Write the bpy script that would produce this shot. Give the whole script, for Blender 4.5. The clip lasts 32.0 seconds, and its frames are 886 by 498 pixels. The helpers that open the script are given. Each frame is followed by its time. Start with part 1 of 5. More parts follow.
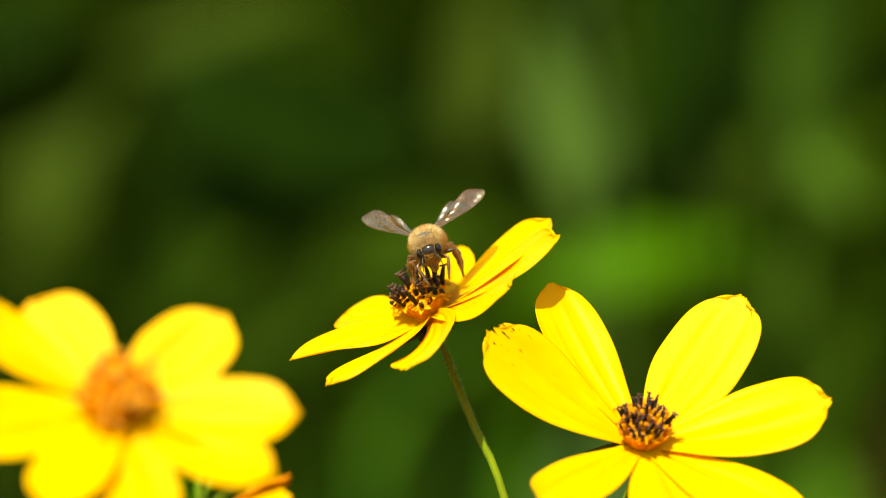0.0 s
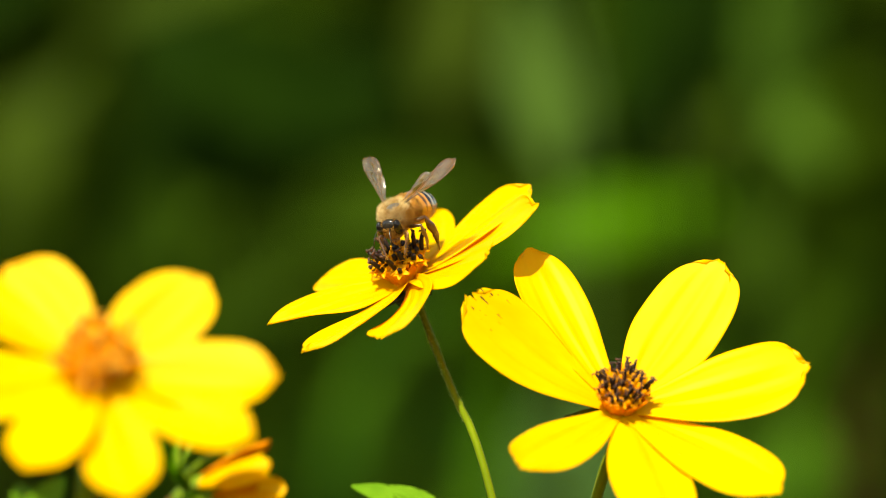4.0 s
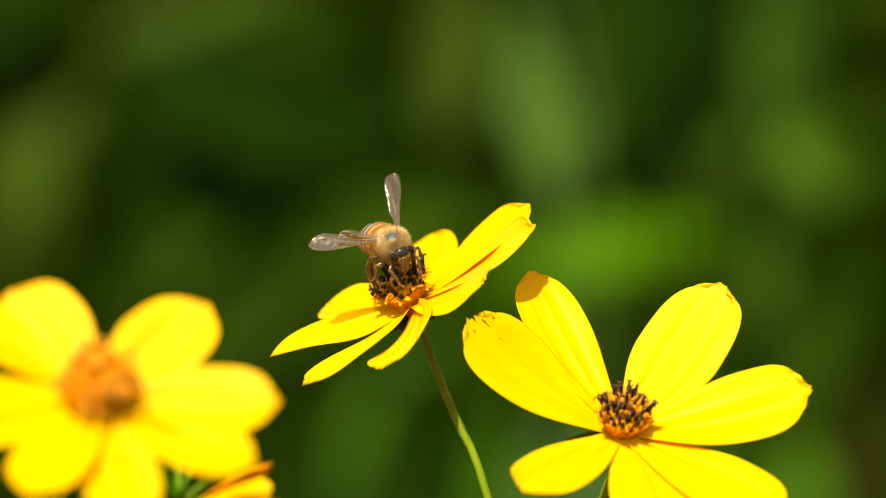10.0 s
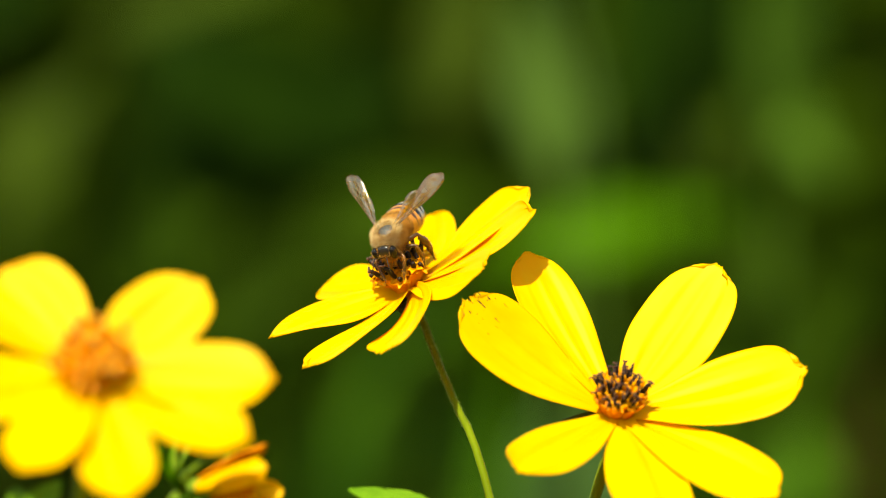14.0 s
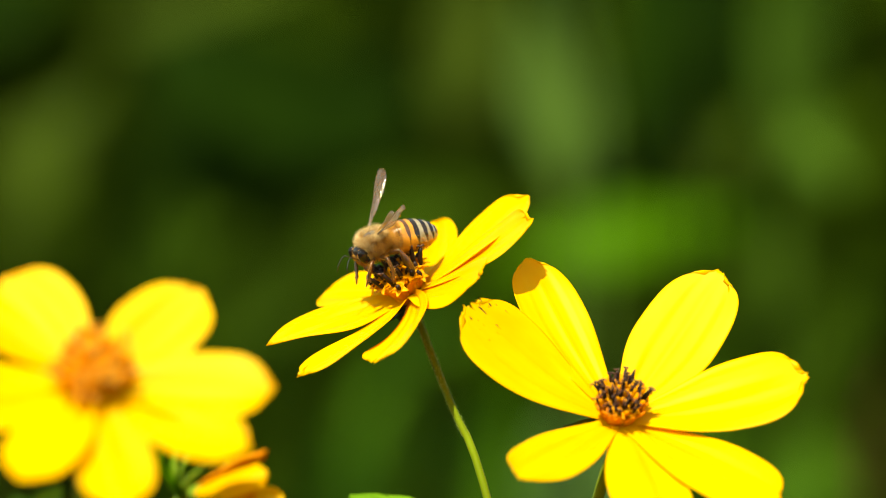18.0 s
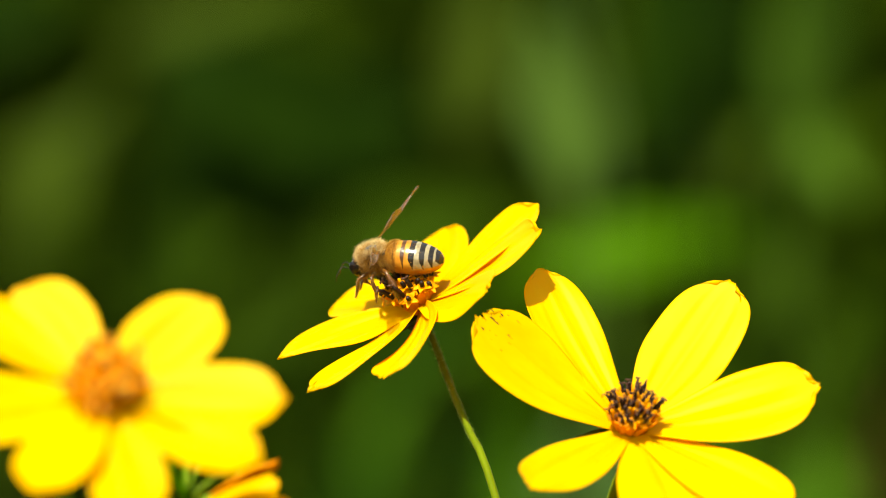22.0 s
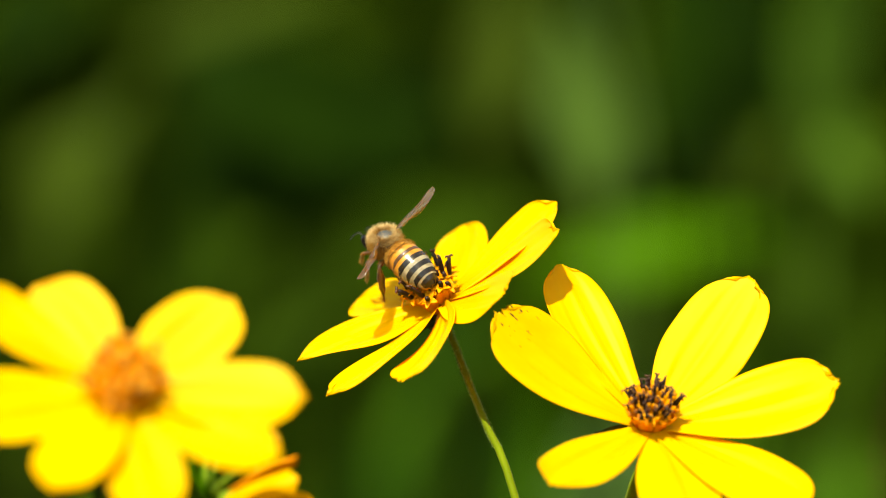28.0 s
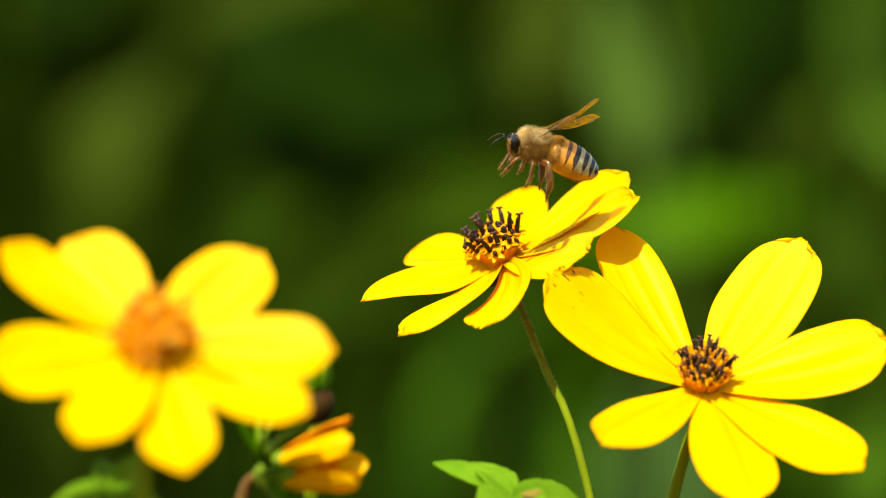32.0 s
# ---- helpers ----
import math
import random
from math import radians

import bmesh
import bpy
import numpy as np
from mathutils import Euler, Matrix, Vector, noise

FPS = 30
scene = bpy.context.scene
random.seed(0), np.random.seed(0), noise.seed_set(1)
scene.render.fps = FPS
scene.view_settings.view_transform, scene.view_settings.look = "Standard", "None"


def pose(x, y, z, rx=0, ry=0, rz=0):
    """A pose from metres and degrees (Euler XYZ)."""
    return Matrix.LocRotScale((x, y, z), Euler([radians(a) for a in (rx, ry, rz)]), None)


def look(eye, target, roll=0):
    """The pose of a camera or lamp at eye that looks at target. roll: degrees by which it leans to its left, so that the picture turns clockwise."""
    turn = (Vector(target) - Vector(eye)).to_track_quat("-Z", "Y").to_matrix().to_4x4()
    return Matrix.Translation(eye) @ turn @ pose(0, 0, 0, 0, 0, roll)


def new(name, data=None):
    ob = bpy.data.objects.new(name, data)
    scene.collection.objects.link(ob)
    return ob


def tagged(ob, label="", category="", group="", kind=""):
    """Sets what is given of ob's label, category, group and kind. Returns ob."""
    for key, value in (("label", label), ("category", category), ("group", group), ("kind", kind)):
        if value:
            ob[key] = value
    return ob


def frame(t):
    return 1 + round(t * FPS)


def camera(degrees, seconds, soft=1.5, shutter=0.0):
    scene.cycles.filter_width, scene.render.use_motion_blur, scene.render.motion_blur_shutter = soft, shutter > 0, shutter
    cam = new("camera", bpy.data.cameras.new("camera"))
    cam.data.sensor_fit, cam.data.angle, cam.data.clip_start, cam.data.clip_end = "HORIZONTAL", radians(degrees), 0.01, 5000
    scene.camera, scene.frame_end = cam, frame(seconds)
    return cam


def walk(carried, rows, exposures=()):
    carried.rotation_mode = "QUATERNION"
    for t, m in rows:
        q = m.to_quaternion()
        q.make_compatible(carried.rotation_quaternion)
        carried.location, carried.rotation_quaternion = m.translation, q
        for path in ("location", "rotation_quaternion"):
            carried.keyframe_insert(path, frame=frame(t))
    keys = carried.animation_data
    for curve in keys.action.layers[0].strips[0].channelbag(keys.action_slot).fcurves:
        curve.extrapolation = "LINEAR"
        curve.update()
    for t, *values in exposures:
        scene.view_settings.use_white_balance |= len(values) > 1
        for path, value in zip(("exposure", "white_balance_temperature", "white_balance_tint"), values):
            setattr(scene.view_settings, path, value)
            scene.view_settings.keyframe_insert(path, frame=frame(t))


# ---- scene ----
EXPO = 1.22
cam = camera(8.0, 32.0, 0.7, 0.12)
cam.data.dof.use_dof = True
cam.data.dof.focus_distance = 0.774
cam.data.dof.aperture_fstop = 12.0
walk(cam, [
    (0, pose(-0.00242, -0.765, 0.80029, 90.1878, 0, -0.2219)), (0.5, pose(-0.00259, -0.765, 0.80047, 90.2611, 0, -0.2499)), (1, pose(-0.00276, -0.765, 0.80065, 90.1402, 0, -0.3086)),
    (1.5, pose(-0.00292, -0.765, 0.80083, 90.0244, 0, -0.4541)), (2, pose(-0.00309, -0.765, 0.80102, 90.0262, 0, -0.3748)), (2.5, pose(-0.00317, -0.765, 0.80120, 90.0841, 0,
    -0.3342)), (3, pose(-0.00324, -0.765, 0.80138, 90.0297, 0, -0.3601)), (3.5, pose(-0.00331, -0.765, 0.80156, 89.7350, 0, -0.4984)), (4, pose(-0.00338, -0.765, 0.80174, 89.7623,
    0, -0.4885)), (4.5, pose(-0.00330, -0.765, 0.80160, 89.8907, 0, -0.4416)), (6.5, pose(-0.00298, -0.765, 0.80102, 90.0108, 0, -0.4123)), (7, pose(-0.00290, -0.765, 0.80087,
    90.0115, 0, -0.3808)), (7.5, pose(-0.00305, -0.765, 0.80073, 90.1552, 0, -0.4069)), (8, pose(-0.00319, -0.765, 0.80058, 90.1507, 0, -0.5149)), (8.5, pose(-0.00334, -0.765,
    0.80044, 90.1616, 0, -0.5411)), (9, pose(-0.00348, -0.765, 0.80029, 90.0652, 0, -0.5213)), (9.5, pose(-0.00334, -0.765, 0.80029, 90.0652, 0, -0.4593)), (10, pose(-0.00319,
    -0.765, 0.80029, 90.0805, 0, -0.4587)), (10.5, pose(-0.00305, -0.765, 0.80029, 90.0907, 0, -0.4325)), (11, pose(-0.00290, -0.765, 0.80029, 90.0089, 0, -0.3143)), (11.5,
    pose(-0.00266, -0.765, 0.80029, 89.9476, 0, -0.2962)), (12, pose(-0.00242, -0.765, 0.80029, 89.8607, 0, -0.4008)), (12.5, pose(-0.00218, -0.765, 0.80029, 89.8556, 0, -0.2907)),
    (13, pose(-0.00193, -0.765, 0.80029, 89.9374, 0, -0.2010)), (13.5, pose(-0.00177, -0.765, 0.80027, 89.9083, 0, -0.3678)), (15.5, pose(-0.00113, -0.765, 0.80019, 89.9145, 0,
    -0.3962)), (16, pose(-0.00097, -0.765, 0.80017, 89.9723, 0, -0.4097)), (16.5, pose(-0.00068, -0.765, 0.80015, 90.0760, 0, -0.3931)), (17, pose(-0.00039, -0.765, 0.80012,
    90.0673, 0, -0.4122)), (17.5, pose(-0.00010, -0.765, 0.80010, 89.9667, 0, -0.3599)), (18, pose(0.00019, -0.765, 0.80008, 89.9785, 0, -0.2359)), (18.5, pose(0.00015, -0.765,
    0.80006, 90.0056, 0, -0.1169)), (19, pose(0.00010, -0.765, 0.80004, 90.0429, 0, 0.0124)), (19.5, pose(0.00005, -0.765, 0.80002, 89.9933, 0, 0.0087)), (20, pose(0.00000, -0.765,
    0.80000, 90.0000, 0, 0.0000)), (20.5, pose(-0.00005, -0.765, 0.79993, 90.1383, 0, -0.1058)), (21, pose(-0.00010, -0.765, 0.79985, 90.0875, 0, -0.1503)), (21.5, pose(-0.00015,
    -0.765, 0.79978, 90.1185, 0, -0.1437)), (22, pose(-0.00019, -0.765, 0.79971, 90.0984, 0, -0.1576)), (22.5, pose(-0.00002, -0.765, 0.79964, 90.0220, 0, -0.1040)), (23,
    pose(0.00015, -0.765, 0.79956, 90.0326, 0, -0.0300)), (23.5, pose(0.00031, -0.765, 0.79949, 89.9614, 0, -0.0633)), (24, pose(0.00048, -0.765, 0.79942, 90.1712, 0, 0.0362)),
    (24.5, pose(0.00051, -0.765, 0.79935, 90.1971, 0, 0.1300)), (25, pose(0.00053, -0.765, 0.79927, 90.2332, 0, 0.1625)), (25.5, pose(0.00056, -0.765, 0.79920, 90.2539, 0,
    0.0161)), (27.5, pose(0.00065, -0.765, 0.79891, 90.1581, 0, 0.0182)), (28, pose(0.00068, -0.765, 0.79884, 90.1278, 0, 0.0813)), (28.5, pose(0.00053, -0.765, 0.79867, 89.9820,
    0, 0.1420)), (29, pose(0.00039, -0.765, 0.79850, 90.0202, 0, 0.1874)), (29.5, pose(0.00024, -0.765, 0.79833, 90.0023, 0, 0.1663)), (30, pose(0.00010, -0.765, 0.79816, 89.9945,
    0, 0.2321)), (30.5, pose(-0.00034, -0.765, 0.79778, 90.1205, 0, 0.3171)), (31, pose(-0.00077, -0.765, 0.79739, 90.0933, 0, 0.2947)), (31.5, pose(-0.00150, -0.765, 0.79700,
    90.0916, 0, 0.2608)), (32, pose(-0.00222, -0.765, 0.79662, 89.9417, 0, 0.3394))],
    [(0, EXPO, 7600, -6), (32, EXPO, 7600, -6)])

# ---- light ----
SUN_WAY = Vector((-0.21, -0.56, 0.80)).normalized()
world = bpy.data.worlds.new("world")
scene.world = world
world.use_nodes = True
_sky = world.node_tree.nodes.new("ShaderNodeTexSky")
_sky.sky_type = "NISHITA"
_sky.sun_disc = False
_sky.sun_elevation = math.asin(SUN_WAY.z)
_sky.sun_rotation = math.atan2(SUN_WAY.x, SUN_WAY.y)
_bg = world.node_tree.nodes["Background"]
_bg.inputs["Strength"].default_value = 0.15
world.node_tree.links.new(_sky.outputs[0], _bg.inputs["Color"])
_sun = bpy.data.lights.new("sun", "SUN")
_sun.energy = 4.6
_sun.angle = radians(0.53)
_sun.color = (1.0, 0.95, 0.86)
sun = new("sun", _sun)
sun.matrix_world = look(SUN_WAY * 10, (0, 0, 0))


# ---- materials ----
def nodes_of(name):
    m = bpy.data.materials.new(name)
    m.use_nodes = True
    nt = m.node_tree
    return m, nt, nt.nodes["Principled BSDF"], nt.nodes["Material Output"]


def ramp(nt, fac, stops):
    r = nt.nodes.new("ShaderNodeValToRGB")
    els = r.color_ramp.elements
    while len(els) < len(stops):
        els.new(0.5)
    for e, (p, c) in zip(els, stops):
        e.position, e.color = p, (*c, 1)
    nt.links.new(fac, r.inputs["Fac"])
    return r.outputs["Color"]


def tex_noise(nt, scale, detail=4.0, coords="Object", stretch=(1, 1, 1)):
    tc = nt.nodes.new("ShaderNodeTexCoord")
    mp = nt.nodes.new("ShaderNodeMapping")
    mp.inputs["Scale"].default_value = stretch
    n = nt.nodes.new("ShaderNodeTexNoise")
    n.inputs["Scale"].default_value, n.inputs["Detail"].default_value = scale, detail
    nt.links.new(tc.outputs[coords], mp.inputs["Vector"])
    nt.links.new(mp.outputs["Vector"], n.inputs["Vector"])
    return n.outputs["Fac"]


def bump(nt, fac, bsdf, strength, dist):
    b = nt.nodes.new("ShaderNodeBump")
    b.inputs["Strength"].default_value, b.inputs["Distance"].default_value = strength, dist
    nt.links.new(fac, b.inputs["Height"])
    nt.links.new(b.outputs["Normal"], bsdf.inputs["Normal"])
    return b.outputs["Normal"]


def mix_rgb(nt, kind, fac, a, b):
    m = nt.nodes.new("ShaderNodeMix")
    m.data_type, m.blend_type = "RGBA", kind
    if isinstance(fac, float):
        m.inputs[0].default_value = fac
    else:
        nt.links.new(fac, m.inputs[0])
    for sock, v in ((m.inputs[6], a), (m.inputs[7], b)):
        if isinstance(v, tuple):
            sock.default_value = (*v, 1)
        else:
            nt.links.new(v, sock)
    return m.outputs[2]


def plain(name, stops, scale, rough=0.6, detail=4.0, bmp=0.3, dist=0.0001, spec=0.4, stretch=(1, 1, 1), vary=0.0, through_light=0.0, sheen=0.0):
    """A noisy surface between the colours of stops, with fine relief; through_light lets part of the light pass through it."""
    m, nt, b, out = nodes_of(name)
    f = tex_noise(nt, scale, detail, stretch=stretch)
    col = ramp(nt, f, stops)
    if vary:
        oi = nt.nodes.new("ShaderNodeObjectInfo")
        v = ramp(nt, oi.outputs["Random"], [(0, (1 - vary,) * 3), (1, (1, 1, 1))])
        col = mix_rgb(nt, "MULTIPLY", 1.0, col, v)
    nt.links.new(col, b.inputs["Base Color"])
    b.inputs["Roughness"].default_value = rough
    b.inputs["Specular IOR Level"].default_value = spec
    if sheen:
        b.inputs["Sheen Weight"].default_value = sheen
    n = bump(nt, tex_noise(nt, scale * 4, 3, stretch=stretch), b, bmp, dist)
    if through_light:
        t = nt.nodes.new("ShaderNodeBsdfTranslucent")
        nt.links.new(col, t.inputs["Color"])
        nt.links.new(n, t.inputs["Normal"])
        mx = nt.nodes.new("ShaderNodeMixShader")
        mx.inputs[0].default_value = through_light
        nt.links.new(b.outputs[0], mx.inputs[1])
        nt.links.new(t.outputs[0], mx.inputs[2])
        nt.links.new(mx.outputs[0], out.inputs["Surface"])
    return m


def petal_material(name, warm=1.0, spots=False):
    """Yellow ray floret: faint lengthwise veins, a deeper claw, light passing through."""
    m, nt, b, out = nodes_of(name)
    veins = tex_noise(nt, 260, 3, stretch=(0.12, 1, 1))
    blot = tex_noise(nt, 55, 3)
    c1 = ramp(nt, veins, [(0.3, (0.83, 0.465 * warm, 0.004)), (0.7, (0.87, 0.565 * warm, 0.010))])
    c2 = ramp(nt, blot, [(0.35, (0.95, 0.90, 0.8)), (0.65, (1, 1, 1))])
    col = mix_rgb(nt, "MULTIPLY", 1.0, c1, c2)
    if spots:
        tc = nt.nodes.new("ShaderNodeTexCoord")
        sp = nt.nodes.new("ShaderNodeSeparateXYZ")
        nt.links.new(tc.outputs["Object"], sp.inputs[0])
        reach = nt.nodes.new("ShaderNodeMapRange")
        reach.inputs["From Min"].default_value, reach.inputs["From Max"].default_value = 0.0160, 0.0178
        nt.links.new(sp.outputs["X"], reach.inputs["Value"])
        dots = tex_noise(nt, 1700, 2, stretch=(0.5, 1.4, 0.2))
        sum_ = nt.nodes.new("ShaderNodeMath")
        sum_.operation = "MULTIPLY"
        nt.links.new(ramp(nt, dots, [(0.63, (0, 0, 0)), (0.66, (1, 1, 1))]), sum_.inputs[0])
        side = nt.nodes.new("ShaderNodeMapRange")
        side.inputs["From Min"].default_value, side.inputs["From Max"].default_value = 0.0012, -0.0004
        nt.links.new(sp.outputs["Y"], side.inputs["Value"])
        both = nt.nodes.new("ShaderNodeMath")
        both.operation = "MULTIPLY"
        nt.links.new(reach.outputs[0], both.inputs[0])
        nt.links.new(side.outputs[0], both.inputs[1])
        nt.links.new(both.outputs[0], sum_.inputs[1])
        col = mix_rgb(nt, "MIX", sum_.outputs[0], col, (0.10, 0.05, 0.01))
    nt.links.new(col, b.inputs["Base Color"])
    b.inputs["Roughness"].default_value = 0.48
    b.inputs["Specular IOR Level"].default_value = 0.12
    n = bump(nt, veins, b, 0.55, 0.0003)
    t = nt.nodes.new("ShaderNodeBsdfTranslucent")
    nt.links.new(mix_rgb(nt, "MULTIPLY", 1.0, col, (1.0, 0.84, 0.5)), t.inputs["Color"])
    nt.links.new(n, t.inputs["Normal"])
    mx = nt.nodes.new("ShaderNodeMixShader")
    mx.inputs[0].default_value = 0.53
    nt.links.new(b.outputs[0], mx.inputs[1])
    nt.links.new(t.outputs[0], mx.inputs[2])
    nt.links.new(mx.outputs[0], out.inputs["Surface"])
    return m


PETAL = petal_material("petal_yellow")
PETAL_SPOTTED = petal_material("petal_spotted", 1.0, True)
TUBE = plain("floret_orange", [(0.3, (0.76, 0.25, 0.004)), (0.7, (0.86, 0.40, 0.012))], 700, vary=0.2, spec=0.1, through_light=0.3)
ANTHER = plain("anther_brown", [(0.3, (0.006, 0.002, 0.0012)), (0.7, (0.022, 0.007, 0.003))], 1500, rough=0.5, spec=0.2)
TUBE_BRIGHT = plain("floret_bright_orange", [(0.3, (0.66, 0.185, 0.003)), (0.7, (0.80, 0.31, 0.006))], 700, vary=0.12, spec=0.08, through_light=0.25)
STIGMA_ORANGE = plain("stigma_orange", [(0.3, (0.36, 0.085, 0.003)), (0.7, (0.66, 0.22, 0.006))], 1200, spec=0.2, through_light=0.2)
BRACT = plain("bract_orange", [(0.3, (0.74, 0.23, 0.006)), (0.7, (0.84, 0.36, 0.014))], 500, spec=0.15, stretch=(1, 1, 0.2), through_light=0.4)
STIGMA = plain("stigma_maroon", [(0.3, (0.012, 0.003, 0.0015)), (0.7, (0.085, 0.024, 0.004))], 2500)
POLLEN = plain("pollen_yellow", [(0.3, (0.62, 0.24, 0.01)), (0.7, (0.80, 0.38, 0.02))], 2500)
DISC = plain("disc_orange", [(0.3, (0.72, 0.22, 0.003)), (0.7, (0.82, 0.33, 0.006))], 900, spec=0.1, through_light=0.2)
STEM = plain("stem_olive", [(0.3, (0.090, 0.120, 0.003)), (0.7, (0.130, 0.172, 0.005))], 300, spec=0.05, bmp=0.8, stretch=(1, 1, 0.1), through_light=0.1)
STEM_LIGHT = plain("stem_green", [(0.3, (0.095, 0.145, 0.004)), (0.7, (0.15, 0.215, 0.007))], 300, spec=0.12, stretch=(1, 1, 0.1), through_light=0.1)
STEM_RED = plain("stem_reddish", [(0.3, (0.09, 0.04, 0.008)), (0.7, (0.14, 0.075, 0.012))], 300, spec=0.15)
SEPAL = plain("sepal_green", [(0.3, (0.022, 0.038, 0.004)), (0.7, (0.045, 0.07, 0.008))], 400, spec=0.15, through_light=0.1)
HAIR_GREEN = plain("stem_hair", [(0.3, (0.22, 0.30, 0.04)), (0.7, (0.30, 0.38, 0.07))], 900, through_light=0.4)


def leaf_material(name, lo, hi, scale=60, rough=0.7, through_light=0.3, spec=0.02):
    return plain(name, [(0.3, lo), (0.7, hi)], scale, rough=rough, bmp=0.4, dist=0.0003, spec=spec, vary=0.25, through_light=through_light)


LEAF = leaf_material("leaf_green", (0.085, 0.180, 0.008), (0.135, 0.250, 0.014), 260)
LEAF_BROWN = leaf_material("leaf_spot", (0.2240, 0.1680, 0.0350), (0.3150, 0.2100, 0.0420), 500)
LEAF_BRIGHT = leaf_material("leaf_bright", (0.046, 0.118, 0.0018), (0.064, 0.155, 0.0025))
LEAF_MID = leaf_material("leaf_mid", (0.044, 0.104, 0.005), (0.066, 0.145, 0.008))
LEAF_PALE = leaf_material("leaf_pale", (0.084, 0.150, 0.022), (0.116, 0.195, 0.032))
LEAF_SOFT = leaf_material("leaf_soft_green", (0.0616, 0.1250, 0.0100), (0.0924, 0.1700, 0.0160))
LEAF_MINT = leaf_material("leaf_mint", (0.080, 0.160, 0.040), (0.115, 0.210, 0.055))
LEAF_OLIVE = leaf_material("leaf_olive", (0.034, 0.054, 0.004), (0.047, 0.070, 0.006))
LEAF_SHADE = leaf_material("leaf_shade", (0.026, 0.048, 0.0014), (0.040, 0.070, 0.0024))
# darker copy of the leaf green, with shade put into the colour
LEAF_DEEP_SHADE = leaf_material("leaf_deep_shade", (0.017, 0.034, 0.0010), (0.026, 0.050, 0.0018))
LEAF_RUST = leaf_material("leaf_rust", (0.10, 0.045, 0.020), (0.16, 0.075, 0.030))
# near-black green: the shade between the plants is put into this colour
LEAF_PAINTED_SHADE = leaf_material("leaf_painted_shade", (0.0062, 0.0168, 0.0006), (0.0111, 0.0266, 0.0010))
SOIL = plain("soil", [(0.3, (0.035, 0.025, 0.015)), (0.7, (0.07, 0.05, 0.03))], 12, rough=0.95, bmp=0.8, dist=0.01)
BARK = plain("bark", [(0.3, (0.05, 0.035, 0.02)), (0.7, (0.09, 0.065, 0.04))], 60, rough=0.9, bmp=0.8, dist=0.003)

BUD_DARK = plain("bud_dark", [(0.3, (0.014, 0.007, 0.002)), (0.7, (0.035, 0.017, 0.004))], 500, spec=0.03)

# bee
FUR = plain("bee_fur", [(0.3, (0.28, 0.105, 0.008)), (0.7, (0.58, 0.30, 0.042))], 1200, rough=0.7, through_light=0.35)
FUR_PALE = plain("bee_fur_pale", [(0.3, (0.48, 0.29, 0.09)), (0.7, (0.74, 0.56, 0.29))], 1200, rough=0.7, through_light=0.35)
SHELL_DARK = plain("bee_shell_dark", [(0.3, (0.010, 0.007, 0.005)), (0.7, (0.024, 0.017, 0.011))], 1200, rough=0.22, spec=0.32, bmp=0.12, dist=0.00003)
LEG = plain("bee_leg", [(0.3, (0.018, 0.006, 0.0015)), (0.7, (0.15, 0.052, 0.006))], 900, rough=0.3, spec=0.5)
SCUTUM = plain("bee_scutum", [(0.3, (0.022, 0.020, 0.018)), (0.7, (0.055, 0.050, 0.044))], 1500, rough=0.5, spec=0.4, bmp=0.3, dist=0.00005)
SHELL_BROWN = plain("bee_shell_brown", [(0.3, (0.08, 0.028, 0.005)), (0.7, (0.18, 0.07, 0.010))], 1000, rough=0.35, spec=0.5)
AMBER = plain("bee_amber", [(0.3, (0.36, 0.125, 0.010)), (0.7, (0.58, 0.25, 0.026))], 800, rough=0.30, spec=0.5, bmp=0.12, dist=0.00003, through_light=0.15)
BAND_BROWN = plain("bee_brown_band", [(0.3, (0.035, 0.014, 0.004)), (0.7, (0.09, 0.032, 0.006))], 900, rough=0.3, spec=0.5)
CREAM = plain("bee_cream_band", [(0.3, (0.15, 0.11, 0.055)), (0.7, (0.31, 0.25, 0.15))], 1600, rough=0.28, spec=0.6, bmp=0.15, dist=0.00003)
EYE = plain("bee_eye", [(0.3, (0.004, 0.003, 0.002)), (0.7, (0.010, 0.006, 0.004))], 2500, rough=0.09, spec=0.2, bmp=0.05, dist=0.00001)


